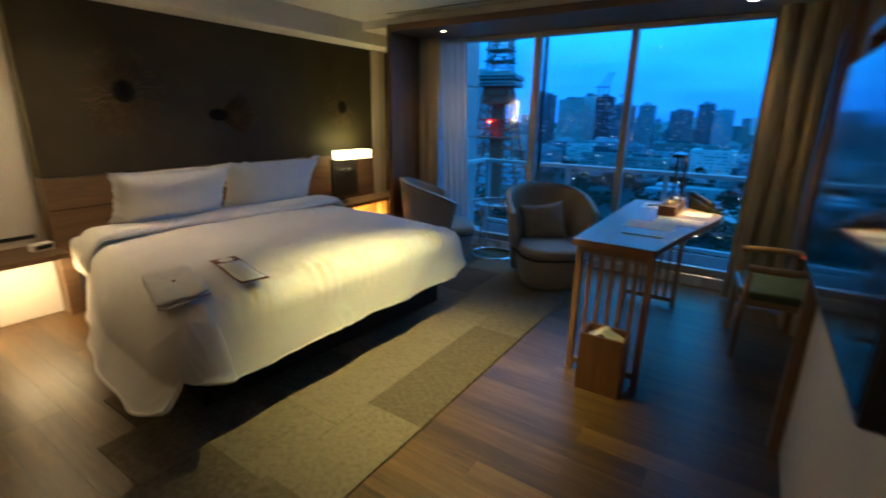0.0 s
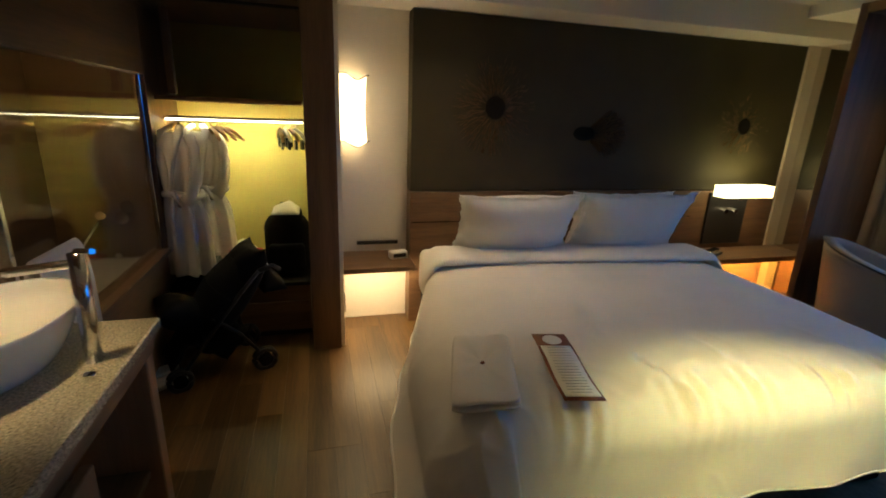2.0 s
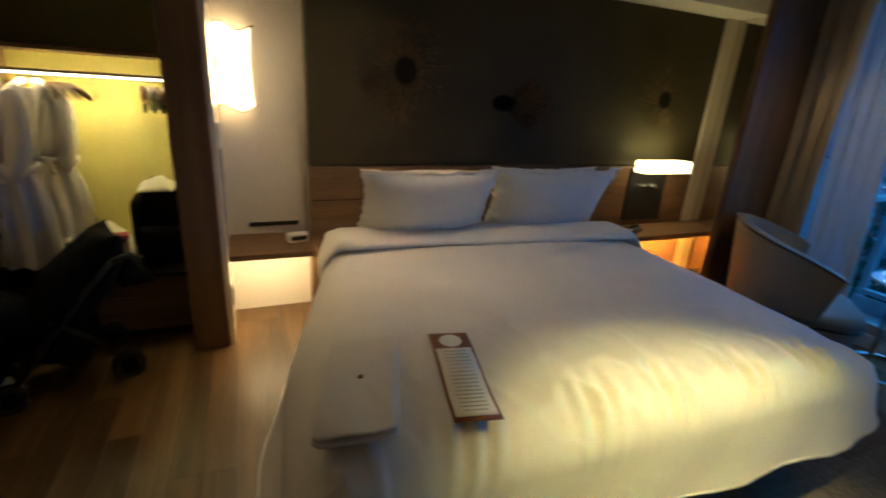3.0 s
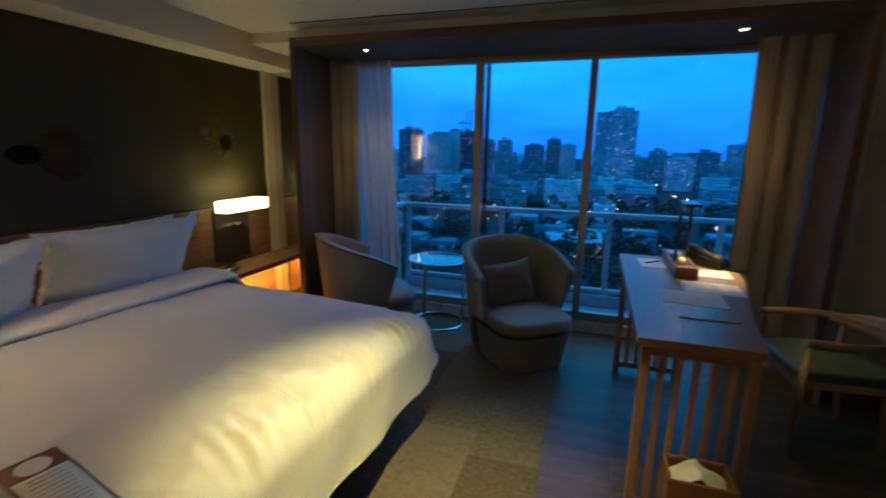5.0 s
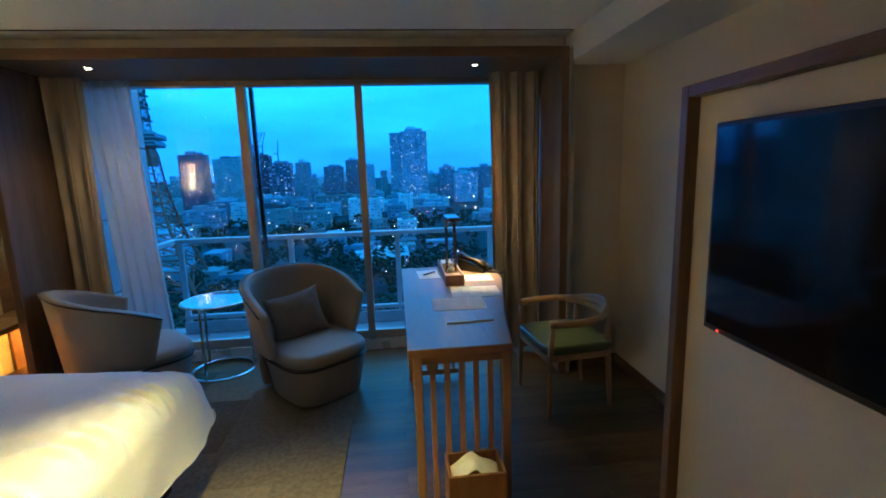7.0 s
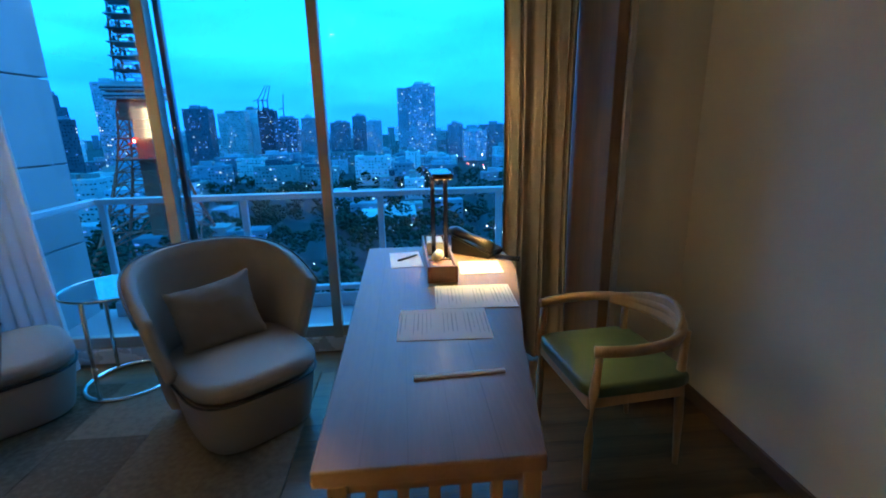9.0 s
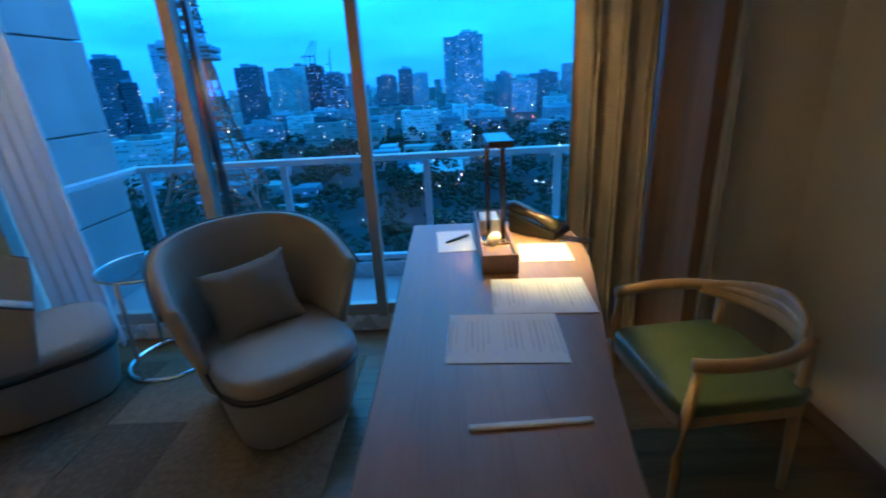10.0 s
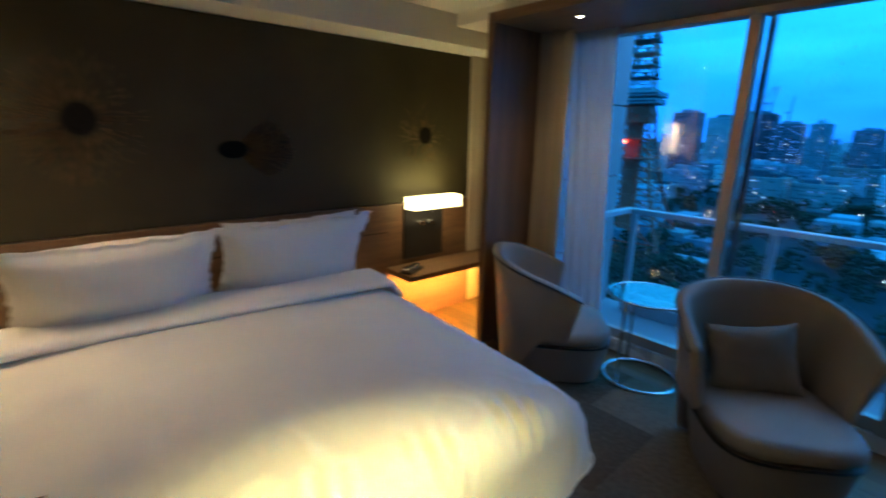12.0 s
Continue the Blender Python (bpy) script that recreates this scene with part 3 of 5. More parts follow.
def hollow(y, z, ry, rz, spread, seed, lit):
    rnd = random.Random(seed)
    # near-black disc on the board's face: the hollow's shade is put into its colour
    surface("hollow", lambda u, v: (-3.058 + (0.006 if 0.75 < v < 0.99 else 0.0), y + ry * v * math.cos(2 * math.pi * u), z + rz * v * math.sin(2 * math.pi * u)), 36, 6, M_HOLE, art, "black disc standing for the shade in a panel hollow", 0, True)
    bm = bmesh.new()
    for k in range(int(170 * min(1.0, (ry / 0.07) ** 7))):
        for ring in range(7):
            a = spread[0] + (spread[1] - spread[0]) * rnd.random()
            if lit and rnd.random() < 0.75 * (0.5 + 0.5 * math.cos(a - lit)) ** 0.7 and ring > 0:
                continue
            d0 = 1.15 + ring * 0.40 + rnd.uniform(-0.22, 0.22)
            if rnd.random() < 0.14 * ring * 0.6:
                continue
            l, w = 0.70, 0.0017
            c, s = math.cos(a), math.sin(a)
            p = [(y + ry * d0 * c, z + rz * d0 * s), (y + ry * (d0 + l) * c, z + rz * (d0 + l) * s)]
            ny, nz = -s * w, c * w
            mid = ((p[0][0] + p[1][0]) / 2, (p[0][1] + p[1][1]) / 2)
            top = bm.verts.new((-3.0555, mid[0], mid[1]))
            base = [bm.verts.new((-3.0592, q[0], q[1])) for q in (p[0], (mid[0] + ny, mid[1] + nz), p[1], (mid[0] - ny, mid[1] - nz))]
            for i in range(4):
                bm.faces.new((base[i], base[(i + 1) % 4], top))
    part("rays", bm, M_STROKE, art, "fine raised bronze rays", kind="stuff")


hollow(-0.74, 1.51, 0.070, 0.075, (0, 2 * math.pi), 3, 0.35)
hollow(-0.05, 1.36, 0.085, 0.050, (-1.0, 1.0), 4, 0)
hollow(1.37, 1.45, 0.060, 0.062, (0, 2 * math.pi), 5, 0.35)

# nook with floating shelf, sconce and clock
ns = tagged(thing("floating_nightstand", "walnut floating nightstand shelf with a warm strip light beneath", "nightstand"))
box("shelf", -3.198, -2.80, -1.772, -1.315, 0.472, 0.505, M_WOOD_Y, ns, 0.003)
M_STRIP = glow("warm_led", (1.0, 0.70, 0.33), 4)
box("light_strip", -3.15, -3.13, -1.75, -1.34, 0.462, 0.470, M_STRIP, ns, 0.001, "glowing warm LED strip")
fixed(box("wall_slot", -3.199, -3.188, -1.66, -1.37, 0.552, 0.578, M_BLACK, bevel=0.002), "black ventilation slot in the wall", "vent")
clock = thing("alarm_clock", "small white digital alarm clock on the shelf", "clock", pose(-3.0, -1.40, 0.505, 0, 0, 12))
box("case", -0.035, 0.035, -0.06, 0.06, 0, 0.05, M_WHITE, clock, 0.008, "", 2)
box("display", 0.0352, 0.037, -0.045, 0.045, 0.014, 0.040, M_BLACK, clock, 0.001, "dark digital display")

M_SHADE = glow("paper_shade_lit", (1.0, 0.80, 0.46), 2.5)
M_SHADE2 = glow("fabric_shade_lit", (1.0, 0.86, 0.42), 2.6)
sc = thing("wall_sconce", "folded paper wall sconce with a dark wire edge, lit", "wall lamp")


def sconce_fn(u, v):
    waist = 1 - 0.13 * math.sin(math.pi * v)
    w = (u - 0.5) * 0.185 * waist
    peak = 1 - abs(u - 0.32) / (0.32 if u < 0.32 else 0.68)
    wave = 0.018 * math.sin(2 * math.pi * u + 0.6) * (2 * v - 1) ** 2
    return (-3.19 + 0.11 * peak * (1 - 0.2 * math.sin(math.pi * v)) + 0.012, -1.678 + w, 1.25 + 0.41 * v + wave)


surface("shade", sconce_fn, 25, 12, M_SHADE, sc, "glowing folded paper shade", 0.003)
for v in (0.0, 1.0):
    tube("wire", [sconce_fn(-0.10 + 1.20 * i / 24, v) for i in range(25)], 0.004, M_BLACK, sc, "dark wire edge")
for u in (0.0, 1.0):
    tube("wire", [sconce_fn(u, i / 12) for i in range(13)], 0.003, M_BLACK, sc, "dark wire edge")
sw = thing("thermostat", "small white wall control panel", "switch")
box("plate", -2.98, -2.88, -1.775, -1.762, 1.06, 1.19, M_WHITE, sw, 0.004)
box("display", -2.955, -2.905, -1.762, -1.759, 1.12, 1.17, M_PAPER, sw, 0.001)
skt = thing("wall_socket", "dark wall socket low on the pier", "socket")
box("plate", -2.90, -2.84, -1.775, -1.766, 0.20, 0.31, M_BLACK, skt, 0.003)

# right nightstand and lamp
ns2 = tagged(thing("floating_nightstand", "long walnut nightstand with a warm light under its top", "nightstand"))
box("top", -3.035, -2.72, 0.98, 1.943, 0.425, 0.465, M_WOOD_Y, ns2, 0.003)
box("back_panel", -3.045, -3.02, 0.98, 1.838, 0.0, 0.425, M_DESK, ns2, 0.003, "oak panel lit from above")
box("light_strip", -2.99, -2.975, 1.02, 1.80, 0.415, 0.423, M_STRIP, ns2, 0.001, "glowing warm LED strip")
wl = thing("bedside_lamp", "rectangular fabric bedside lamp on a dark mirrored plate, lit", "lamp")
box("shade", -2.97, -2.85, 1.11, 1.58, 0.915, 1.005, M_SHADE2, wl, 0.004, "glowing rectangular fabric shade")
box("back_plate", -3.049, -3.03, 1.15, 1.54, 0.50, 0.93, M_BLACK, wl, 0.004, "dark glossy backplate")
box("stem", -3.03, -2.93, 1.33, 1.36, 0.88, 0.915, M_CHROME, wl, 0.003)
for y in (1.30, 1.40):
    bm = bmesh.new()
    rod(bm, (-3.03, y, 0.78), (-2.99, y, 0.78), 0.022, 0.018, 16)
    part("knob", bm, M_CHROME, wl, "chrome dimmer knob")
phone = thing("bedside_phone", "slim dark bedside telephone handset on its cradle", "telephone", pose(-2.84, 1.08, 0.465, 0, 0, 25))
box("cradle", -0.045, 0.045, -0.10, 0.10, 0, 0.025, M_BLACK, phone, 0.008, "", 2)
box("handset", -0.028, 0.028, -0.105, 0.085, 0.026, 0.048, M_CHROME, phone, 0.010, "silver-edged handset", 2)


# ---- armchairs ----
def armchair(label, m):
    """Faces -y. A wrapped shell, a block seat and a cushion top."""
    ch = thing("armchair", label, "armchair", m, "lounge armchairs")
    superblock("base", 0.31, 0.32, 0.015, 0.272, M_TAUPE, ch, "", 3.6, 0.86, 0.02)
    pr = [(abs(math.cos(a)) ** 3.6 + abs(math.sin(a)) ** 3.6) ** (-1 / 3.6) for a in (2 * math.pi * i / 48 for i in range(48))]
    tube("seat_piping", [(0.313 * pr[i] * math.cos(2 * math.pi * i / 48), 0.323 * pr[i] * math.sin(2 * math.pi * i / 48), 0.275) for i in range(48)], 0.006, M_BLACK, ch, "dark piping round the seat", True)
    superblock("seat_cushion", 0.315, 0.325, 0.276, 0.368, M_TAUPE, ch, "", 3.6, 1.0, 0.045, 0.018)

    def outline(u, v, grow=0.0):
        a = radians(-102 + 204 * u)
        rx, ry = 0.352 + 0.075 * v + grow, 0.325 + 0.075 * v + grow
        k = abs(2 * u - 1)
        top = 0.82 - 0.20 * k ** 2.2
        q = min(1, max(0, (k - 0.42) / 0.34))
        low = 0.03 + 0.29 * q * q * (3 - 2 * q)
        c, s = math.sin(a), math.cos(a)
        p = 2.6
        r = (abs(c) ** p + abs(s) ** p) ** (-1 / p)
        y = 0.05 + ry * r * s
        if k > 0.62:
            y += -0.10 * (k - 0.62) * v
        return (rx * r * c, y, low + (top - low) * v)

    surface("shell", outline, 60, 14, M_TAUPE, ch, "curved wrap-round back and arms", 0.058)
    tube("piping", [outline(i / 60, 1.0, 0.004) for i in range(61)], 0.006, M_BLACK, ch, "dark piping along the rim")
    return ch


C2 = pose(-0.60, 1.33, 0.0, 0, 0, 40) @ Matrix.Diagonal((0.90, 0.92, 0.985, 1.0))
ch2 = armchair("taupe leather tub armchair facing the bed with a cushion", C2)
armchair("taupe leather tub armchair seen from its back beside the bed", pose(-1.80, 1.47, 0.0, 0, 0, 132) @ Matrix.Scale(0.95, 4))
cu = cushion("cushion", 0.42, 0.33, 0.15, M_TAUPE_F, None, "", 0.02, 3)
cu.matrix_world = C2 @ pose(-0.02, 0.10, 0.36, -20, -7, -6)
tagged(cu, "taupe cloth scatter cushion leaning in the armchair", "cushion")

# round side table
tb = thing("side_table", "round glass side table on a chrome ring base", "table", pose(-1.36, 1.755, 0))
R = 0.215
tube("base_ring", [(R * math.cos(a), R * math.sin(a), 0.014) for a in (2 * math.pi * i / 48 for i in range(48))], 0.014, M_CHROME, tb, "chrome ring resting on the floor", True, flat=0.9)
for a in (0.35, 2.4, 4.5):
    x, y = R * math.cos(a), R * math.sin(a)
    rods("leg", [((x, y, 0.02), (x * 0.95, y * 0.95, 0.545))], 0.011, M_CHROME, tb)
tube("rim", [(0.235 * math.cos(a), 0.235 * math.sin(a), 0.553) for a in (2 * math.pi * i / 48 for i in range(48))], 0.007, M_CHROME, tb, "chrome rim", True)
bm = bmesh.new()
rod(bm, (0, 0, 0.549), (0, 0, 0.559), 0.228, None, 48)
part("glass_top", bm, M_TABLEGLASS, tb, "clear glass top")

# ---- desk ----
DX0, DX1, DY0, DY1, DZ = 0.0, 0.425, 0.0, 1.50, 0.77
desk = thing("desk", "narrow oak writing desk with a slatted end", "desk")
bm = bmesh.new()
vs = [(DX0, DY0), (0.41, DY0), (0.475, 0.41), (0.565, 0.83), (0.612, 1.06), (0.625, 1.25), (0.61, 1.42), (0.56, 1.49), (DX0, 1.50)]
lo = [bm.verts.new((x, y, DZ - 0.035)) for x, y in vs]
hi = [bm.verts.new((x, y, DZ)) for x, y in vs]
bm.faces.new(hi); bm.faces.new(lo[::-1])
NV = len(vs)
for i in range(NV):
    bm.faces.new((lo[i], lo[(i + 1) % NV], hi[(i + 1) % NV], hi[i]))
bmesh.ops.bevel(bm, geom=bm.edges[:], offset=0.003, segments=1, affect="EDGES")
part("tabletop", bm, M_DESK, desk)
for k in range(1, 5):
    box("seam", DX0 + 0.083 * k - 0.0005, DX0 + 0.083 * k + 0.0005, DY0 + 0.004, DY1 - 0.01, DZ, DZ + 0.0006, M_WOOD_Y, desk, 0)
for x in (0.02, 0.375):
    for y in (0.025, 1.33):
        box("leg", x, x + 0.035, y, y + 0.04, 0, DZ - 0.035, M_DESKZ, desk, 0.003)
for y in (0.03, 1.335):
    box("top_rail", 0.055, 0.375, y, y + 0.03, DZ - 0.075, DZ - 0.035, M_DESK, desk, 0.002)
    box("bottom_rail", 0.055, 0.375, y, y + 0.03, 0.04, 0.075, M_DESK, desk, 0.002)
    for k in range(5):
        x = 0.085 + k * 0.058
        box("slat", x, x + 0.022, y + 0.004, y + 0.026, 0.075, DZ - 0.075, M_DESKZ, desk, 0.002)
box("apron", 0.022, 0.04, 0.065, 1.33, DZ - 0.075, DZ - 0.035, M_DESK, desk, 0.002)
box("apron", 0.385, 0.403, 0.065, 1.33, DZ - 0.075, DZ - 0.035, M_DESK, desk, 0.002)

binn = thing("waste_bin", "square wooden waste bin with a white liner inside", "bin", pose(0.24, -0.062, 0))
w, d, hgt, t = 0.110, 0.080, 0.32, 0.012
box("side", -w, -w + t, -d, d, 0.012, hgt, M_BINWOOD, binn, 0.002)
box("side", w - t, w, -d, d, 0.012, hgt, M_BINWOOD, binn, 0.002)
box("front", -w + t, w - t, -d, -d + t, 0.012, hgt, M_BINWOOD, binn, 0.002)
box("back", -w + t, w - t, d - t, d, 0.012, hgt, M_BINWOOD, binn, 0.002)
box("bottom", -w, w, -d, d, 0, 0.012, M_BINWOOD, binn, 0.001)


def crumple(u, v):
    x, y = (u - 0.5) * 0.19, (v - 0.5) * 0.115
    return (x, y, 0.270 + 0.060 * (1 - abs(2 * u - 1)) + 0.03 * noise.noise((x * 18, y * 18, 2)))


surface("liner", crumple, 14, 10, M_PAPER, binn, "crumpled white liner", 0.001)

# things on the desk
tray = thing("desk_organiser", "walnut desk organiser box with open compartments", "organiser", pose(0.252, 0.945, DZ, 0, 0, 0))
L0 = 0.52
box("base", 0, 0.112, 0, L0, 0, 0.008, M_DESKY, tray, 0.001)
box("wall", 0, 0.010, 0, L0, 0.008, 0.062, M_DESKY, tray, 0.002)
box("wall", 0.102, 0.112, 0, L0, 0.008, 0.062, M_DESKY, tray, 0.002)
box("wall", 0.010, 0.102, 0, 0.010, 0.008, 0.062, M_DESKX, tray, 0.002)
box("wall", 0.010, 0.102, L0 - 0.01, L0, 0.008, 0.062, M_DESKX, tray, 0.002)
box("divider", 0.010, 0.102, 0.13, 0.138, 0.008, 0.055, M_DESKX, tray, 0.002)
box("block", 0.012, 0.100, 0.012, 0.128, 0.008, 0.050, M_DESKX, tray, 0.002)
note = thing("paper_roll", "small curled white paper in the organiser", "paper", pose(0.31, 1.09, DZ + 0.05))
tube("roll", [(-0.02, -0.03, 0.014), (-0.005, 0.0, 0.018), (0.0, 0.035, 0.014)], [0.018, 0.021, 0.017], M_PAPER, note)
pad = thing("memo_pad", "thick white memo pad standing in the organiser", "memo pad", pose(0.308, 1.38, DZ + 0.008))
box("pad", -0.036, 0.036, -0.05, 0.08, 0, 0.050, M_PAPER, pad, 0.001)
dl = thing("desk_lamp", "dark metal square-bar desk lamp leaning over the desk, lit", "desk lamp", pose(0.293, 1.235, DZ, 0, 0, 0))
box("foot", -0.03, 0.07, -0.03, 0.03, 0.009, 0.020, M_GUNMETAL, dl, 0.002)
for x in (-0.008, 0.045):
    box("upright", x, x + 0.018, -0.012, 0.006, 0.02, 0.37, M_GUNMETAL, dl, 0.002)
box("head", -0.012, 0.067, -0.21, 0.02, 0.37, 0.392, M_GUNMETAL, dl, 0.003)
box("led", 0.012, 0.043, -0.17, -0.06, 0.3685, 0.3698, glow("desk_led", (1.0, 0.9, 0.6), 14), dl, 0, "glowing LED strip")

ph = thing("desk_telephone", "black desk telephone with its coiled cord", "telephone", pose(0.49, 1.33, DZ, 0, 0, 50))
bm = bmesh.new()
vs = add_box(bm, -0.055, 0.075, -0.10, 0.10, 0.0, 0.055)
for v in bm.verts:
    if v.co.z > 0.03:
        v.co.z = 0.025 + 0.30 * (v.co.y + 0.10)
bmesh.ops.bevel(bm, geom=bm.edges[:], offset=0.006, segments=2, affect="EDGES")
part("body", bm, M_BLACK, ph)
tube("handset", [(-0.03, -0.105, 0.045), (-0.03, -0.07, 0.060), (-0.03, 0.0, 0.078), (-0.03, 0.08, 0.100), (-0.03, 0.115, 0.098)], [0.022, 0.024, 0.017, 0.024, 0.020], M_BLACK, ph, "curved black handset")
box("keypad", 0.015, 0.062, -0.06, 0.03, 0.045, 0.055, M_CHROME, ph, 0.002)
tube("cord", [(-0.03 + 0.012 * math.cos(i * 1.3), -0.11 - i * 0.0022, 0.014 + 0.009 * math.sin(i * 1.3)) for i in range(56)], 0.0025, M_BLACK, ph, "coiled cord")


def paper(name, label, x, y, w, l, rz, z=0.0, lines=()):
    t = thing(name, label, "paper", pose(x, y, DZ + 0.0012 + z, 0, 0, rz))
    box("sheet", -w / 2, w / 2, -l / 2, l / 2, 0, 0.0008, M_PAPER, t, 0)
    for k, (x0, a, b, th) in enumerate(lines):
        box("text_line", x0 - th / 2, x0 + th / 2, a, b, 0.0008, 0.0011, M_INK, t, 0)
    return t


rn = random.Random(8)
cols = [(-0.125 + 0.0125 * k, -0.075 + rn.uniform(0, 0.04), 0.075, 0.0014 if k % 4 else 0.0024) for k in range(21) if k not in (2, 8, 9, 14)]
paper("notice_sheet", "printed white notice sheet on the desk", 0.278, 0.578, 0.265, 0.215, -3, 0, cols)
paper("notice_sheet", "printed white notice sheet lying by the organiser", 0.40, 0.787, 0.265, 0.215, -3, 0.0014, cols)
paper("memo_sheet", "cream paper under the desk lamp", 0.475, 1.115, 0.17, 0.17, -3, 0.0)
paper("memo_sheet", "white memo sheet with a pen on it", 0.172, 1.275, 0.135, 0.235, 3, 0.0)
pen = thing("pen", "black ballpoint pen on the memo sheet", "pen", pose(0.18, 1.28, DZ + 0.0022, 0, 0, -45))
tube("barrel", [(0, -0.06, 0.005), (0, -0.052, 0.005), (0, 0.06, 0.005)], [0.001, 0.0045, 0.0045], M_BLACK, pen)
st = thing("paper_strip", "narrow white paper-wrapped stick on the desk", "paper strip", pose(0.29, 0.285, DZ, 0, 0, 3))
box("wrapper", -0.108, 0.108, -0.007, 0.007, 0.0, 0.006, M_PAPER, st, 0.002)

# ---- desk chair ----
dc = thing("desk_chair", "round-armed oak desk chair with a green leather seat", "chair", pose(0.98, 0.97, 0, 0, 0, -84) @ Matrix.Scale(0.91, 4))
# faces -y in its own space
for sx in (-1, 1):
    tube("front_leg", [(sx * 0.245, -0.215, 0.0), (sx * 0.25, -0.215, 0.25), (sx * 0.255, -0.21, 0.45), (sx * 0.262, -0.20, 0.61)], [0.012, 0.019, 0.020, 0.014], M_CHAIRW, dc)
    tube("back_leg", [(sx * 0.19, 0.245, 0.0), (sx * 0.20, 0.225, 0.25), (sx * 0.21, 0.20, 0.45), (sx * 0.215, 0.205, 0.65)], [0.012, 0.019, 0.020, 0.015], M_CHAIRW, dc)
    box("side_rail", sx * 0.235 - 0.012, sx * 0.235 + 0.012, -0.20, 0.20, 0.375, 0.425, M_CHAIRW, dc, 0.004)
box("front_rail", -0.235, 0.235, -0.222, -0.198, 0.365, 0.415, M_CHAIRW, dc, 0.004)
box("back_rail", -0.20, 0.20, 0.188, 0.212, 0.375, 0.425, M_CHAIRW, dc, 0.004)
arc = []
for i in range(41):
    a = radians(-118 + 236 * i / 40)
    k = abs(i / 20 - 1)
    arc.append((0.275 * math.sin(a) * (1 + 0.05 * k), 0.0 + 0.275 * math.cos(a) - (0.22 * max(0, k - 0.6)), 0.628 + 0.022 * (1 - k) ** 1.3))
tube("arm_rail", arc, [0.020 + 0.002 * max(0, 1 - abs(i / 20 - 1) * 2) for i in range(41)], M_CHAIRW, dc, "one bent rail for arms and back", flat=1.15)


def chair_back(u, v):
    a = radians(-62 + 124 * u)
    k = abs(2 * u - 1)
    return (0.272 * math.sin(a), 0.272 * math.cos(a) + 0.012 * v, 0.648 - 0.018 * k + (v - 0.5) * (0.125 - 0.085 * k ** 1.5))


surface("backrest", chair_back, 28, 6, M_CHAIRW, dc, "broad bent oak backrest", 0.018)
superblock("seat", 0.255, 0.24, 0.415, 0.475, M_GREEN, dc, "green leather seat pad", 9, 1.0, 0.018, 0.012)

# ---- television ----
tvw = thing("media_wall", "walnut-framed television panel standing out from the wall", "wall panel")
box("cabinet", 1.03, 1.545, -3.2, -0.14, 0, 1.66, M_WALL, tvw, 0.003, "beige papered panel")
box("frame_upright", 0.985, 1.545, -0.14, -0.10, 0, 1.70, M_WOOD_Z, tvw, 0.003, "walnut upright frame")
box("frame_head", 0.985, 1.545, -3.2, -0.14, 1.66, 1.70, M_WOOD_Y, tvw, 0.003, "walnut top frame")
tv = thing("television", "large black flat-screen television on the panel, switched off", "television")
box("body", 0.925, 0.965, -1.49, -0.372, 0.935, 1.555, M_BLACK, tv, 0.004)
box("bracket", 0.965, 1.03, -1.15, -0.70, 1.05, 1.45, M_BLACK, tv, 0.004)
box("screen", 0.922, 0.9245, -1.475, -0.387, 0.955, 1.54, M_SCREEN, tv, 0.0)
box("standby_light", 0.921, 0.923, -0.442, -0.438, 0.942, 0.946, glow("red_led", (1.0, 0.05, 0.02), 3), tv, 0, "red standby light")

# ---- curtains and small fittings ----
M_SHEER = material("sheer_voile", (0.74, 0.76, 0.78), 0.9, 0, 0.08, 5, 300, 0.05, 0.1, (1, 1, 0.2))
_b = M_SHEER.node_tree.nodes["Principled BSDF"]
_b.inputs["Alpha"].default_value = 0.72
_b.inputs["Transmission Weight"].default_value = 0.0


def curtain(name, label, x0, x1, y, z0, z1, folds, depth, mat, lean=0.0, seed=0, cat="curtain"):
    def fn(u, v):
        ph = u * folds * 2 * math.pi + 0.6 * noise.noise((u * 4, seed, 0))
        wob = 1 + 0.3 * noise.noise((u * 5, v * 1.2, seed))
        gather = 1 - 0.08 * math.sin(math.pi * v)
        x = x0 + (x1 - x0) * (0.5 + (u - 0.5) * gather) + lean * (1 - v) + 0.018 * math.cos(ph * 0.5 + seed)
        return (x, y + depth * math.sin(ph) * wob * (0.75 + 0.25 * (1 - v)), z0 + (z1 - z0) * v)
    c = surface(name, fn, int(folds * 14), 18, mat, None, "", 0.0)
    return tagged(c, label, cat)


curtain("curtain", "heavy bronze curtain gathered beside the window", -2.325, -2.05, 1.78, 0.02, 2.125, 5, 0.036, M_CURTAIN, 0.0, 1)
curtain("curtain", "heavy bronze curtain gathered at the desk end of the window", 0.70, 1.085, 1.74, 0.02, 2.125, 6, 0.036, M_CURTAIN, 0.0, 4)
curtain("sheer_curtain", "white sheer curtain gathered at the window", -2.16, -1.84, 1.90, 0.02, 2.125, 8, 0.028, M_SHEER, 0.10, 7)

M_SPOTGLOW = glow("spot_lens", (1.0, 0.85, 0.55), 30)


def downlight(x, y, z, r, label):
    d = thing("downlight", label, "ceiling light", pose(x, y, z), "recessed downlights")
    tube("trim_ring", [(r * math.cos(a), r * math.sin(a), -0.002) for a in (2 * math.pi * i / 24 for i in range(24))], 0.004, M_ALU, d, "", True)
    bm = bmesh.new()
    rod(bm, (0, 0, -0.003), (0, 0, 0.004), r * 0.8, None, 20)
    part("lens", bm, M_SPOTGLOW, d, "glowing lens")
    return d


downlight(-1.86, 1.52, 2.129, 0.022, "small recessed spotlight in the portal head, lit")
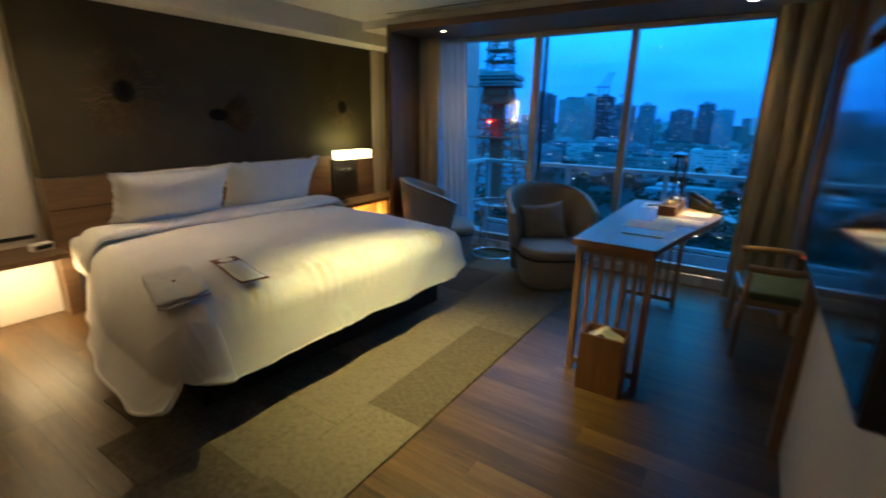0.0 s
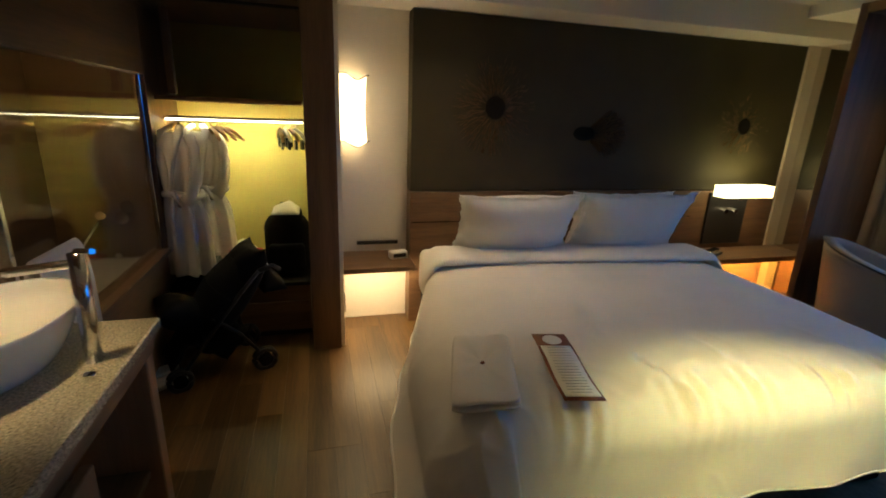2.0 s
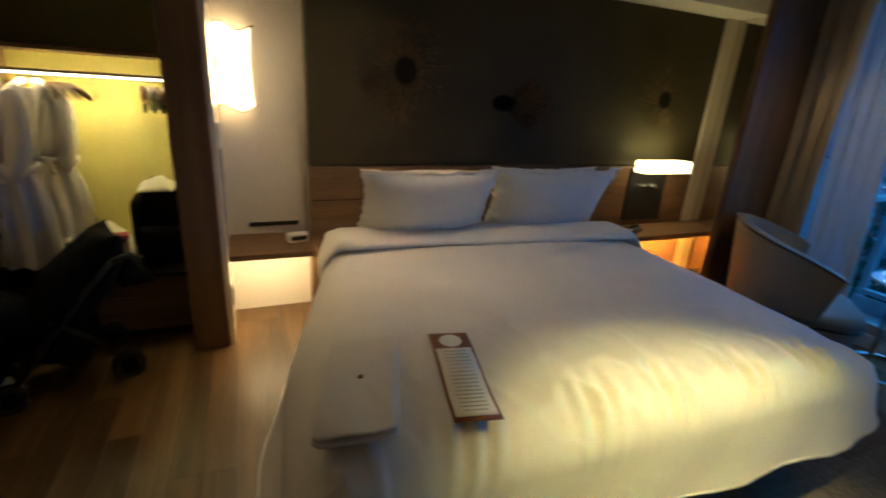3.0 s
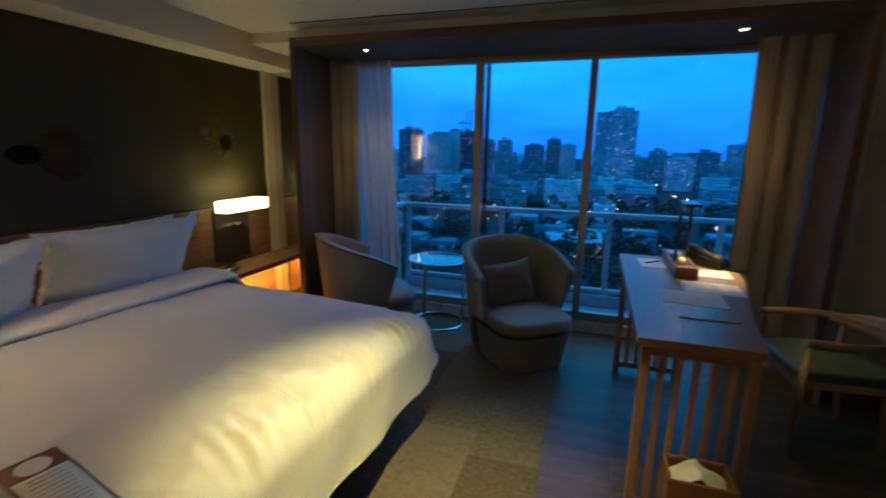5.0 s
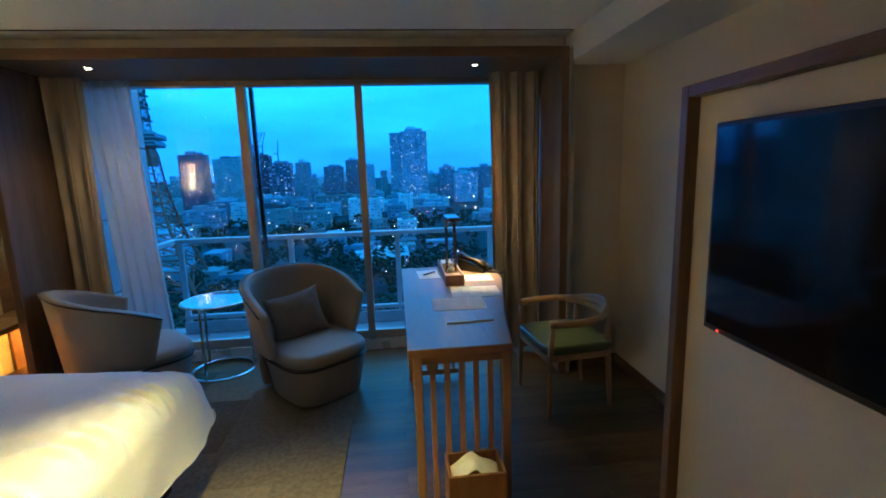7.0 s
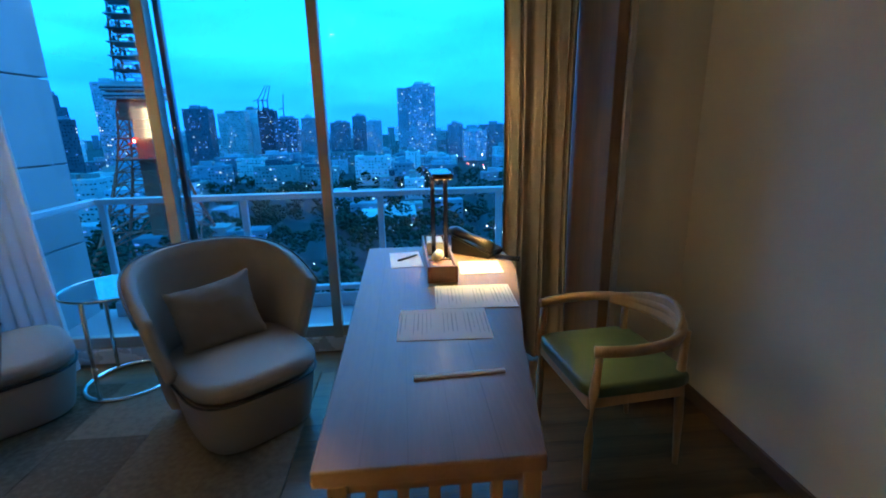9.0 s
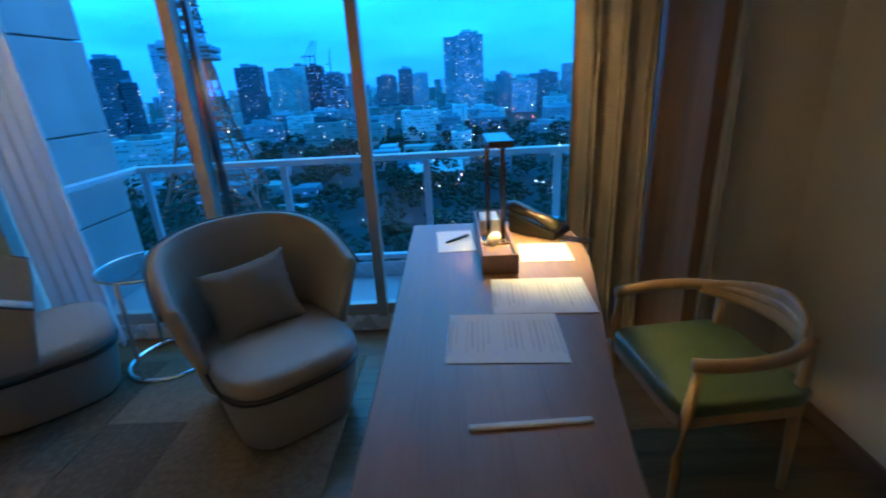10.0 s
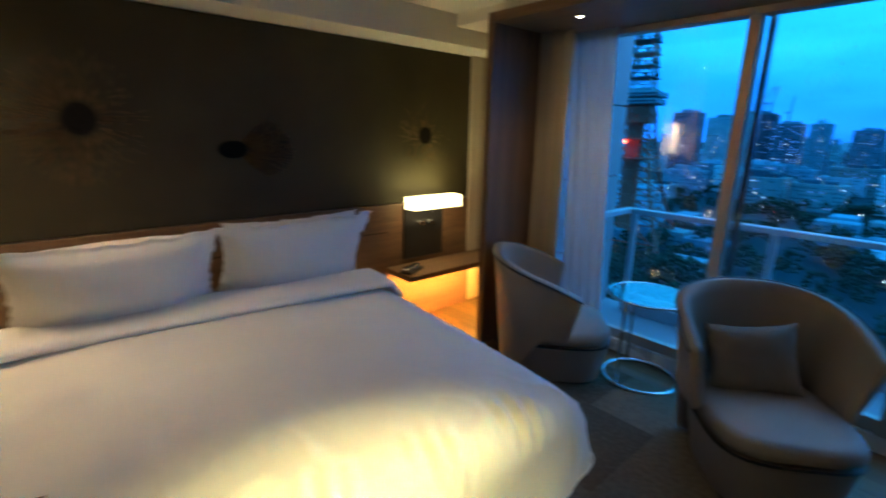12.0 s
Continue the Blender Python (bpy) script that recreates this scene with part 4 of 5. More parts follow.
downlight(0.55, 1.52, 2.129, 0.022, "small recessed spotlight in the portal head, lit")
downlight(-2.7, -3.22, 1.958, 0.04, "recessed spotlight in the bath ceiling, lit")
downlight(-0.50, -0.46, CEIL - 0.001, 0.04, "recessed ceiling spotlight over the bed, lit")
downlight(-2.58, -1.16, CEIL - 0.001, 0.04, "recessed ceiling spotlight near the headboard wall, lit")

# ---- balcony ----
fixed(box("balcony_floor", -3.2, 2.2, 2.1, 3.25, -0.32, -0.12, M_CONCRETE, bevel=0.01), "concrete balcony slab outside the window", "balcony")
M_RAIL = material("painted_rail", (0.42, 0.46, 0.50), 0.45, 0.2, 0.06, 5, 80, 0.02)
rail = tagged(thing("balcony_rail", "pale metal balcony railing with glass panels", "railing"), kind="structure")
box("handrail", -2.2, 2.0, 3.06, 3.13, 0.80, 0.845, M_RAIL, rail, 0.006)
box("handrail", -2.26, -2.2, 2.2, 3.13, 0.80, 0.845, M_RAIL, rail, 0.006)
box("bottom_rail", -2.2, 2.0, 3.07, 3.12, 0.02, 0.06, M_RAIL, rail, 0.004)
for x in (-2.17, -1.1, -0.02, 0.96, 1.94):
    box("post", x - 0.025, x + 0.025, 3.075, 3.115, -0.12, 0.80, M_RAIL, rail, 0.004)
    if x < 1.9:
        g = box("glass_panel", x + 0.04, x + 0.94, 3.09, 3.098, 0.06, 0.79, M_PANE, rail, 0)
        g.visible_shadow = False
for k in range(28):
    x = -2.15 + 0.148 * k
    rods("guard_bar", [((x, 3.04, -0.115), (x + 0.125, 3.04, 0.03))], 0.004, M_RAIL, rail, n=5)
    rods("guard_bar", [((x + 0.125, 3.032, -0.115), (x, 3.032, 0.03))], 0.004, M_RAIL, rail, n=5)
box("toe_board", -2.2, 2.0, 3.05, 3.07, -0.12, 0.0, M_RAIL, rail, 0.004)
pier = fixed(thing("balcony_pier", "tiled concrete pier at the balcony's end", "pier"), "tiled concrete pier at the balcony's end", "pier")
for k in range(8):
    box("panel", -3.3, -2.42, 2.25, 3.2, -0.12 + 0.62 * k, -0.12 + 0.62 * (k + 1) - 0.012, M_CONCRETE, pier, 0.004)

# ---- closet ----
fixed(box("closet_side", -3.62, -3.10, -2.86, -2.80, 0, 1.96, M_WOOD_Z, bevel=0.003), "walnut side panel of the closet", "panel")
fixed(box("closet_header", -3.62, -0.6, -3.75, -1.97, 1.96, CEIL, M_WOOD_X, bevel=0.003), "walnut ceiling over the closet and bath", "ceiling")
fixed(box("closet_track", -2.80, -2.77, -2.80, -1.97, 1.945, 1.96, M_BLACK, bevel=0.002), "dark sliding door track over the closet", "trim")
shelf = thing("closet_shelf", "oak closet shelf over the clothes rail", "shelf")
box("board", -3.615, -3.12, -2.79, -1.985, 1.475, 1.500, M_DESK, shelf, 0.003)
box("upright", -3.10, -3.06, -2.70, -2.66, 1.51, 1.955, M_WOOD_Z, shelf, 0.003)
railc = thing("clothes_rail", "clothes rail with a glowing light strip along it", "rail")
M_CLED = glow("closet_led", (1.0, 0.93, 0.66), 7)
rods("tube", [((-3.25, -2.79, 1.375), (-3.25, -1.985, 1.375))], 0.014, M_CHROME, railc)
box("light_strip", -3.241, -3.233, -2.78, -1.99, 1.364, 1.371, M_CLED, railc, 0.001, "glowing LED strip")
bench = thing("luggage_bench", "dark walnut luggage bench with a drawer", "bench")
box("body", -3.61, -2.98, -2.795, -1.98, 0.04, 0.36, M_WOOD_Y, bench, 0.004)
box("drawer_front", -2.978, -2.962, -2.78, -1.99, 0.06, 0.25, M_WOOD_Y, bench, 0.003)
box("top", -3.61, -2.955, -2.795, -1.98, 0.36, 0.385, M_BLACKCLOTH, bench, 0.004, "dark padded top")
box("plinth", -3.60, -3.0, -2.79, -1.985, 0.0, 0.04, M_BLACK, bench, 0.002)


def hanger(y, x, z, mat, yaw, clip=False):
    hg = thing("clothes_hanger", "wooden clothes hanger on the rail" if not clip else "dark clip hanger on the rail", "hanger", pose(x, y, z, 0, 0, yaw), "clothes hangers")
    tube("hook", [(0.0, 0, -0.05), (0, 0, -0.005), (0.012, 0, 0.012), (0.0, 0, 0.022), (-0.014, 0, 0.012)], 0.002, M_CHROME, hg)
    tube("arm", [(-0.19, 0, -0.115), (-0.10, 0, -0.075), (0.0, 0, -0.05), (0.10, 0, -0.075), (0.19, 0, -0.115)], [0.009, 0.014, 0.012, 0.014, 0.009], mat, hg, flat=0.8)
    if clip:
        for sx in (-0.12, 0.12):
            box("clip", sx - 0.02, sx + 0.02, -0.008, 0.008, -0.17, -0.11, M_BLACK, hg, 0.002)
    return hg


for k in range(4):
    hanger(-2.53 + 0.028 * k, -3.25, 1.375, M_CHAIRW, 22 + 5 * k)
for k in range(4):
    hanger(-2.13 + 0.032 * k, -3.25, 1.375, M_WHITE if k % 2 else M_CHAIRW, 8 + 4 * k, True)


def robe(y, x, yaw, seed):
    rb = thing("bathrobe", "white cotton bathrobe hanging from the closet rail", "bathrobe", pose(x, y, 1.33, 0, 0, yaw) @ Matrix.Diagonal((0.86, 0.80, 1.0, 1.0)), "bathrobes")

    def body(u, v):
        a = 2 * math.pi * u
        w = 0.155 + 0.02 * v - 0.045 * math.exp(-((v - 0.42) / 0.10) ** 2)
        d = 0.075 + 0.035 * v - 0.02 * math.exp(-((v - 0.42) / 0.10) ** 2)
        f = 1 + (0.08 + 0.22 * v) * math.sin(a * 9 + seed + 2 * v + 1.5 * noise.noise((v * 3, seed, 1))) * 0.8
        sh = 1 - 0.55 * max(0.0, 1 - v / 0.07)
        return (w * sh * math.cos(a) * f, d * sh * math.sin(a) * f, -0.03 - 0.85 * v + 0.02 * noise.noise((u * 3, v * 3, seed)))

    surface("body", body, 64, 26, M_SHEET, rb, "", 0, True)
    for sx in (-1, 1):
        tube("sleeve", [(sx * 0.13, 0, -0.05), (sx * 0.165, -0.02, -0.12), (sx * 0.178, -0.035, -0.20), (sx * 0.172, -0.05, -0.29), (sx * 0.15, -0.065, -0.37), (sx * 0.11, -0.08, -0.42)], [0.032, 0.038, 0.034, 0.041, 0.036, 0.045], M_SHEET, rb)
        tube("collar", [(sx * 0.03, 0.03, 0.0), (sx * 0.07, -0.03, -0.03), (sx * 0.045, -0.085, -0.18), (sx * 0.01, -0.10, -0.36)], [0.025, 0.03, 0.03, 0.02], M_SHEET, rb, flat=0.6)
    tube("belt", [(0.165 * math.cos(a), 0.085 * math.sin(a), -0.385 + 0.01 * math.sin(3 * a)) for a in (2 * math.pi * i / 24 for i in range(24))], 0.020, M_SHEET, rb, "tied belt", True)
    tube("belt_end", [(0.01, -0.10, -0.38), (0.06, -0.13, -0.36), (0.09, -0.12, -0.44), (0.05, -0.11, -0.40), (0.02, -0.12, -0.50), (0.03, -0.12, -0.62)], 0.014, M_SHEET, rb)
    return rb


robe(-2.70, -3.06, 62, 1)
robe(-2.62, -3.27, 84, 4)

pack = thing("backpack", "black nylon backpack standing on the luggage bench", "backpack", pose(-3.22, -2.12, 0.385, 0, 0, 90))
superblock("body", 0.145, 0.12, 0.0, 0.40, M_BLACKCLOTH, pack, "", 2.5, 1.0, 0.10, 0.05)
superblock("pocket", 0.115, 0.05, 0.03, 0.22, M_BLACKCLOTH, pack, "", 3.2, 1.0, 0.03)
pack.children[-1].location = (0, -0.13, 0)
tube("handle", [(-0.04, 0.03, 0.42), (-0.03, 0.03, 0.46), (0.03, 0.03, 0.46), (0.04, 0.03, 0.42)], 0.009, M_BLACKCLOTH, pack)
for sx in (-1, 1):
    tube("strap", [(sx * 0.08, 0.11, 0.40), (sx * 0.11, 0.16, 0.25), (sx * 0.12, 0.13, 0.06)], 0.016, M_BLACKCLOTH, pack, flat=0.5)


def heap(w, d, hgt, seed):
    def fn(u, v):
        x, y = (u - 0.5) * w, (v - 0.5) * d
        e = max(0.0, 1 - (2 * abs(u - 0.5)) ** 2) * max(0.0, 1 - (2 * abs(v - 0.5)) ** 2)
        return (x, y, hgt * e ** 0.6 * (0.8 + 0.5 * noise.noise((x * 14, y * 14, seed))))
    return fn


cl = surface("cloth", heap(0.22, 0.17, 0.07, 3), 18, 14, M_SHEET, None, "", 0.003)
cl.location = (-3.22, -2.12, 0.795)
tagged(cl, "crumpled white cloth lying on the backpack", "cloth")
M_PINK = material("pink_printed_bag", (0.55, 0.20, 0.20), 0.6, 0, 0.4, 25, 60, 0.03, c2=(0.75, 0.62, 0.50))
sb = thing("shopping_bag", "small pink and cream patterned shopping bag on the bench", "bag", pose(-3.10, -2.37, 0.385, 0, 0, 8))
bm = bmesh.new()
add_box(bm, -0.05, 0.05, -0.10, 0.10, 0, 0.17)
for v in bm.verts:
    if v.co.z > 0.1:
        v.co.x *= 0.6
part("body", bm, M_PINK, sb)
box("rim", -0.034, 0.034, -0.102, 0.102, 0.16, 0.185, material("red_rim", (0.45, 0.04, 0.06), 0.6), sb, 0.003, "red upper rim")
bt = thing("bottle", "small clear plastic bottle with a white cap", "bottle", pose(-3.06, -2.53, 0.385))
surface("body", lambda u, v: ((0.030 if v < 0.7 else 0.030 - 0.055 * (v - 0.7)) * math.cos(2 * math.pi * u), (0.030 if v < 0.7 else 0.030 - 0.055 * (v - 0.7)) * math.sin(2 * math.pi * u), 0.17 * v), 20, 10, M_TABLEGLASS, bt, "", 0, True)
superblock("cap", 0.014, 0.014, 0.168, 0.190, M_WHITE, bt, "white cap", 2, 1, 0.003, 0, 14)
pb = surface("paper_bundle", heap(0.26, 0.22, 0.20, 8), 14, 12, M_PAPER, None, "", 0.002)
pb.matrix_world = pose(-3.36, -2.40, 0.386, 0, 0, 20)
tagged(pb, "crumpled white paper bundle behind the bags", "paper")
bb = thing("shoulder_bag", "black soft shoulder bag slumped on the bench", "bag", pose(-3.34, -2.62, 0.385, 0, 0, 80))
superblock("body", 0.16, 0.10, 0, 0.24, M_BLACKCLOTH, bb, "", 3, 0.9, 0.05, 0.04)
tube("strap", [(-0.13, 0, 0.20), (-0.08, -0.02, 0.36), (0.05, -0.02, 0.38), (0.13, 0, 0.20)], 0.012, M_BLACKCLOTH, bb, flat=0.5)

# ---- stroller ----
ST = thing("baby_stroller", "folding black baby stroller with a domed canopy", "stroller", pose(-2.68, -2.50, 0, 0, 0, 22) @ Matrix.Scale(0.87, 4))


def wheel(x, y, r):
    w = tube("wheel", [(x, y + r * math.cos(a), r + r * math.sin(a)) for a in (2 * math.pi * i / 24 for i in range(24))], 0.014, M_BLACK, ST, "", True)
    bm = bmesh.new()
    rod(bm, (x - 0.012, y, r), (x + 0.012, y, r), r * 0.62, None, 16)
    part("hub", bm, M_BLACKCLOTH, w, "dark grey hub")


for sx in (-1, 1):
    for dx in (-0.02, 0.02):
        wheel(sx * 0.19 + dx, -0.26, 0.062)
        wheel(sx * 0.20 + dx, 0.24, 0.068)
    tube("frame_tube", [(sx * 0.19, -0.26, 0.07), (sx * 0.19, -0.08, 0.30), (sx * 0.20, 0.12, 0.55), (sx * 0.20, 0.24, 0.68)], 0.012, M_BLACK, ST)
    tube("frame_tube", [(sx * 0.20, 0.24, 0.08), (sx * 0.19, 0.10, 0.28), (sx * 0.19, -0.05, 0.42)], 0.011, M_BLACK, ST)
    tube("handle", [(sx * 0.20, 0.24, 0.68), (sx * 0.19, 0.33, 0.70), (sx * 0.17, 0.38, 0.66)], 0.015, M_BLACK, ST)


def canopy_fn(u, v):
    a, b = math.pi * u, radians(8 + 128 * v)
    k = 1 - 0.045 * abs(math.sin(3 * math.pi * v)) * math.sin(a) + 0.02 * noise.noise((u * 6, v * 9, 2))
    p, q = -0.30 * k * math.cos(b) * math.sin(a) ** 0.4, 0.19 * k * math.sin(b) * math.sin(a) ** 0.7
    return (0.205 * math.cos(a), 0.07 + 0.62 * p - 0.60 * q, 0.50 + 0.78 * p + 0.50 * q)


surface("canopy", canopy_fn, 30, 48, M_BLACKCLOTH, ST, "domed black canopy with sewn panels", 0.006)
for v in (0.0, 0.32, 0.66, 1.0):
    tube("canopy_rib", [canopy_fn(0.02 + 0.96 * i / 20, v) for i in range(21)], 0.006, M_BLACKCLOTH, ST)
seat_body = cushion("seat_back", 0.37, 0.60, 0.24, M_BLACKCLOTH, ST, "padded black seat back", 0.0, 4, 24)
seat_body.matrix_local = pose(0, -0.02, 0.30, -32)
muff = cushion("footmuff", 0.34, 0.34, 0.20, M_BLACKCLOTH, ST, "bulky black footmuff", 0.0, 9, 24)
muff.matrix_local = pose(0, -0.02, 0.33, 62)
side_bag = cushion("under_bag", 0.30, 0.26, 0.22, M_BLACKCLOTH, ST, "soft bag in the basket", 0.0, 6, 20)
side_bag.matrix_local = pose(0, 0.02, 0.10)
surface("seat", lambda u, v: (-0.17 + 0.34 * u, -0.20 + 0.34 * v, 0.27 + (0.38 * max(0, v - 0.45) ** 1.3 * 2) - 0.05 * math.sin(math.pi * u)), 12, 14, M_BLACKCLOTH, ST, "", 0.02)
surface("footrest", lambda u, v: (-0.15 + 0.30 * u, -0.20 - 0.10 * v, 0.27 - 0.15 * v), 6, 6, M_BLACKCLOTH, ST, "", 0.015)
surface("basket", lambda u, v: ((-0.17 + 0.34 * u), -0.16 + 0.34 * v, 0.12 + 0.10 * (2 * abs(u - 0.5)) ** 3 + 0.10 * (2 * abs(v - 0.5)) ** 4), 12, 12, M_BLACKCLOTH, ST, "black mesh basket", 0.006)
rods("axle", [((-0.2, 0.24, 0.068), (0.2, 0.24, 0.068)), ((-0.19, -0.10, 0.28), (0.19, -0.10, 0.28))], 0.008, M_BLACK, ST)
bgp = surface("stroller_pouch", heap(0.26, 0.16, 0.16, 6), 14, 10, M_BLACKCLOTH, None, "", 0.004)
bgp.parent = ST
bgp.matrix_local = pose(0, 0.36, 0.50)
sl = thing("slippers", "pair of white hotel slippers under the stroller", "slippers", pose(-2.55, -2.78, 0, 0, 0, 40))
for sx in (-0.06, 0.06):
    superblock("slipper", 0.045, 0.13, 0.0, 0.035, M_SHEET, sl, "", 2.4, 1, 0.012, 0.012, 24)
    sl.children[-1].location = (sx, 0, 0)

# ---- bath behind glass ----
fixed(box("wall_bath_end", -3.62, -3.60, -3.62, -2.86, 0, 1.96, M_WOOD_Y, bevel=0.002), "walnut panelled end wall of the bath", "wall")
fixed(box("wall_bath", -3.62, -0.5, -3.75, -3.62, 0, 1.96, M_WOOD_X, bevel=0.003), "walnut panelled bath wall", "wall")
fixed(box("wall_bath_low", -3.10, -1.62, -2.86, -2.80, 0, 0.60, M_WOOD_X, bevel=0.003), "walnut panel under the bath window", "wall")
fixed(box("bath_ledge", -3.10, -1.62, -2.88, -2.77, 0.60, 0.625, M_WOOD_X, bevel=0.003), "walnut ledge under the bath glass", "ledge")
fixed(box("bath_post", -3.10, -3.00, -2.85, -2.79, 0.625, 1.96, M_WOOD_Z, bevel=0.003), "walnut post beside the bath glass", "post")
fixed(box("bath_head", -3.00, -1.62, -2.85, -2.79, 1.60, 1.96, M_WOOD_X, bevel=0.003), "walnut header over the bath glass", "panel")
M_BATHGLASS = glassy("bath_glass", (0.90, 0.91, 0.88), 0.0, 0.085)
bw = tagged(thing("window_2", "fixed glass pane between bath and bedroom", "window"), kind="structure")
p = box("pane", -3.0, -1.62, -2.825, -2.815, 0.625, 1.60, M_BATHGLASS, bw, 0)
p.visible_shadow = False
for x in (-2.995, -1.66):
    box("edge_profile", x, x + 0.02, -2.83, -2.808, 0.625, 1.60, M_CHROME, bw, 0.002)
M_ENAMEL = material("white_enamel", (0.78, 0.78, 0.76), 0.12, 0, 0.02, 3, 60, 0.0, coat=0.5)
tub = thing("bathtub", "white enamel bathtub behind the glass", "bathtub", pose(-2.78, -3.24, 0))
bm = bmesh.new()
add_box(bm, -0.80, 0.80, -0.37, 0.37, 0.0, 0.42, 0.03, 3)
part("body", bm, M_ENAMEL, tub)
box("basin_inside", -0.72, 0.72, -0.30, 0.30, 0.421, 0.424, M_WHITE, tub, 0)
hs = thing("hand_shower", "chrome hand shower on a slanting rail", "shower")
rods("rail", [((-3.57, -3.50, 0.46), (-3.57, -3.34, 0.69))], 0.014, M_CHROME, hs)
rods("head", [((-3.57, -3.34, 0.69), (-3.53, -3.32, 0.72))], 0.030, M_CHROME, hs)
tp = thing("bath_mixer", "round chrome bath mixer on the wall", "tap")
for y, z in ((-3.20, 0.70), (-3.16, 0.78)):
    bm = bmesh.new()
    rod(bm, (-3.60, y, z), (-3.54, y, z), 0.050, 0.042, 20)
    part("knob", bm, M_CHROME, tp)
rods("spout", [((-3.60, -3.22, 0.48), (-3.45, -3.22, 0.46))], 0.022, M_CHROME, tp)

# ---- vanity ----
van = thing("vanity", "terrazzo-topped vanity counter on an oak leg panel", "vanity")
M_TERR = material("terrazzo", (0.34, 0.30, 0.19), 0.20, 0, 0.75, 170, 420, 0.01, c2=(0.62, 0.57, 0.42))
box("counter", -1.56, -0.55, -2.95, -2.41, 0.765, 0.80, M_TERR, van, 0.004)
box("apron", -1.54, -0.55, -2.93, -2.43, 0.70, 0.765, M_WOOD_X, van, 0.003)
box("leg_panel", -1.60, -1.54, -2.90, -2.46, 0.0, 0.70, M_DESKZ, van, 0.004)
box("lower_shelf", -1.54, -0.55, -2.90, -2.50, 0.22, 0.25, M_WOOD_X, van, 0.003)
box("front_panel", -1.02, -0.55, -2.425, -2.40, 0.0, 0.70, M_WOOD_Z, van, 0.003)
fixed(box("wall_vanity", -1.62, -0.50, -3.62, -2.97, 0, 1.96, M_WOOD_X, bevel=0.003), "dark walnut wall behind the vanity", "wall")
bs = thing("wash_basin", "white oval vessel basin on the vanity", "basin", pose(-1.30, -2.70, 0.80))


def basin(u, v):
    a = 2 * math.pi * u
    if v < 0.5:
        k = v / 0.5
        r, z = 0.62 + 0.38 * k ** 0.7, 0.145 * k
    elif v < 0.58:
        r, z = 1.0 - 0.04 * (v - 0.5) / 0.08, 0.145
    else:
        k = (v - 0.58) / 0.42
        r, z = 0.96 * (1 - k ** 1.6), 0.145 - 0.115 * k ** 0.6
    return (0.27 * r * math.cos(a), 0.175 * r * math.sin(a), z)


surface("bowl", basin, 48, 24, M_ENAMEL, bs, "", 0, True)
superblock("drain", 0.022, 0.022, 0.031, 0.038, M_CHROME, bs, "round chrome drain", 2, 1, 0.003, 0.001, 20)
fc = thing("basin_faucet", "tall chrome basin mixer tap", "tap", pose(-1.30, -2.49, 0.80))
tube("body", [(0, 0, 0), (-0.005, 0, 0.15), (-0.01, 0, 0.29)], 0.020, M_CHROME, fc)
rods("spout", [((-0.01, 0, 0.265), (0.02, -0.14, 0.255))], 0.012, M_CHROME, fc)
rods("lever", [((-0.01, 0, 0.295), (0.05, 0.06, 0.31))], 0.007, M_CHROME, fc)
dr = thing("drain_knob", "small chrome drain knob on the counter", "knob", pose(-1.20, -2.46, 0.80))
superblock("knob", 0.014, 0.014, 0.0, 0.02, M_CHROME, dr, "", 2, 1, 0.004, 0.002, 16)
tw = surface("hand_towel", lambda u, v: (-1.95 + 0.28 * v, -2.775 - 0.04 * math.cos(math.pi * u), 0.63 + 0.34 * math.sin(math.pi * u) ** 0.5), 20, 8, M_SHEET, None, "", 0.012)
tagged(tw, "white hand towel folded over the ledge", "towel")

# ---- the city ----
GZ = -62.0
EYE = Vector((0.1, -0.6, 1.35))
M_GROUND = material("city_ground", (0.030, 0.034, 0.038), 0.9, 0, 0.5, 0.02, 0.3, 0.0, 0.2)
fixed(box("ground", -6000, 6000, -6000, 6000, GZ - 1, GZ, M_GROUND, bevel=0), "dim city ground reaching the horizon", "ground")
M_BLD = [material("facade", c, 0.8, 0, 0.25, 0.05, 0.6, 0.0, 0.3, rnd=0.5) for c in ((0.18, 0.20, 0.25), (0.27, 0.30, 0.36), (0.42, 0.45, 0.48), (0.22, 0.22, 0.23), (0.075, 0.085, 0.11))]
# warm and cool lit panes, then panes with a faint blue emission
M_WIN = [glow("lit_window", (1.0, 0.86, 0.62), 0.60), glow("lit_window_cool", (0.62, 0.88, 1.0), 0.48), glow("faint_blue_window", (0.14, 0.34, 0.70), 0.30)]
M_WINDARK = material("dark_window", (0.01, 0.014, 0.022), 0.2, 0, 0.2, 0.1, 1.0, 0.0)


def facade_panes(bm, x0, x1, z0, z1, y, nx, nz, chance, rnd, side=None):
    for i in range(nx):
        for j in range(nz):
            if rnd.random() > chance:
                continue
            a, b = x0 + (x1 - x0) * (i + 0.22) / nx, x0 + (x1 - x0) * (i + 0.72) / nx
            c, d = z0 + (z1 - z0) * (j + 0.34) / nz, z0 + (z1 - z0) * (j + 0.64) / nz
            if side is None:
                q = [(a, y, c), (b, y, c), (b, y, d), (a, y, d)]
            else:
                q = [(side, a, c), (side, b, c), (side, b, d), (side, a, d)]
            bm.faces.new([bm.verts.new(p) for p in q])


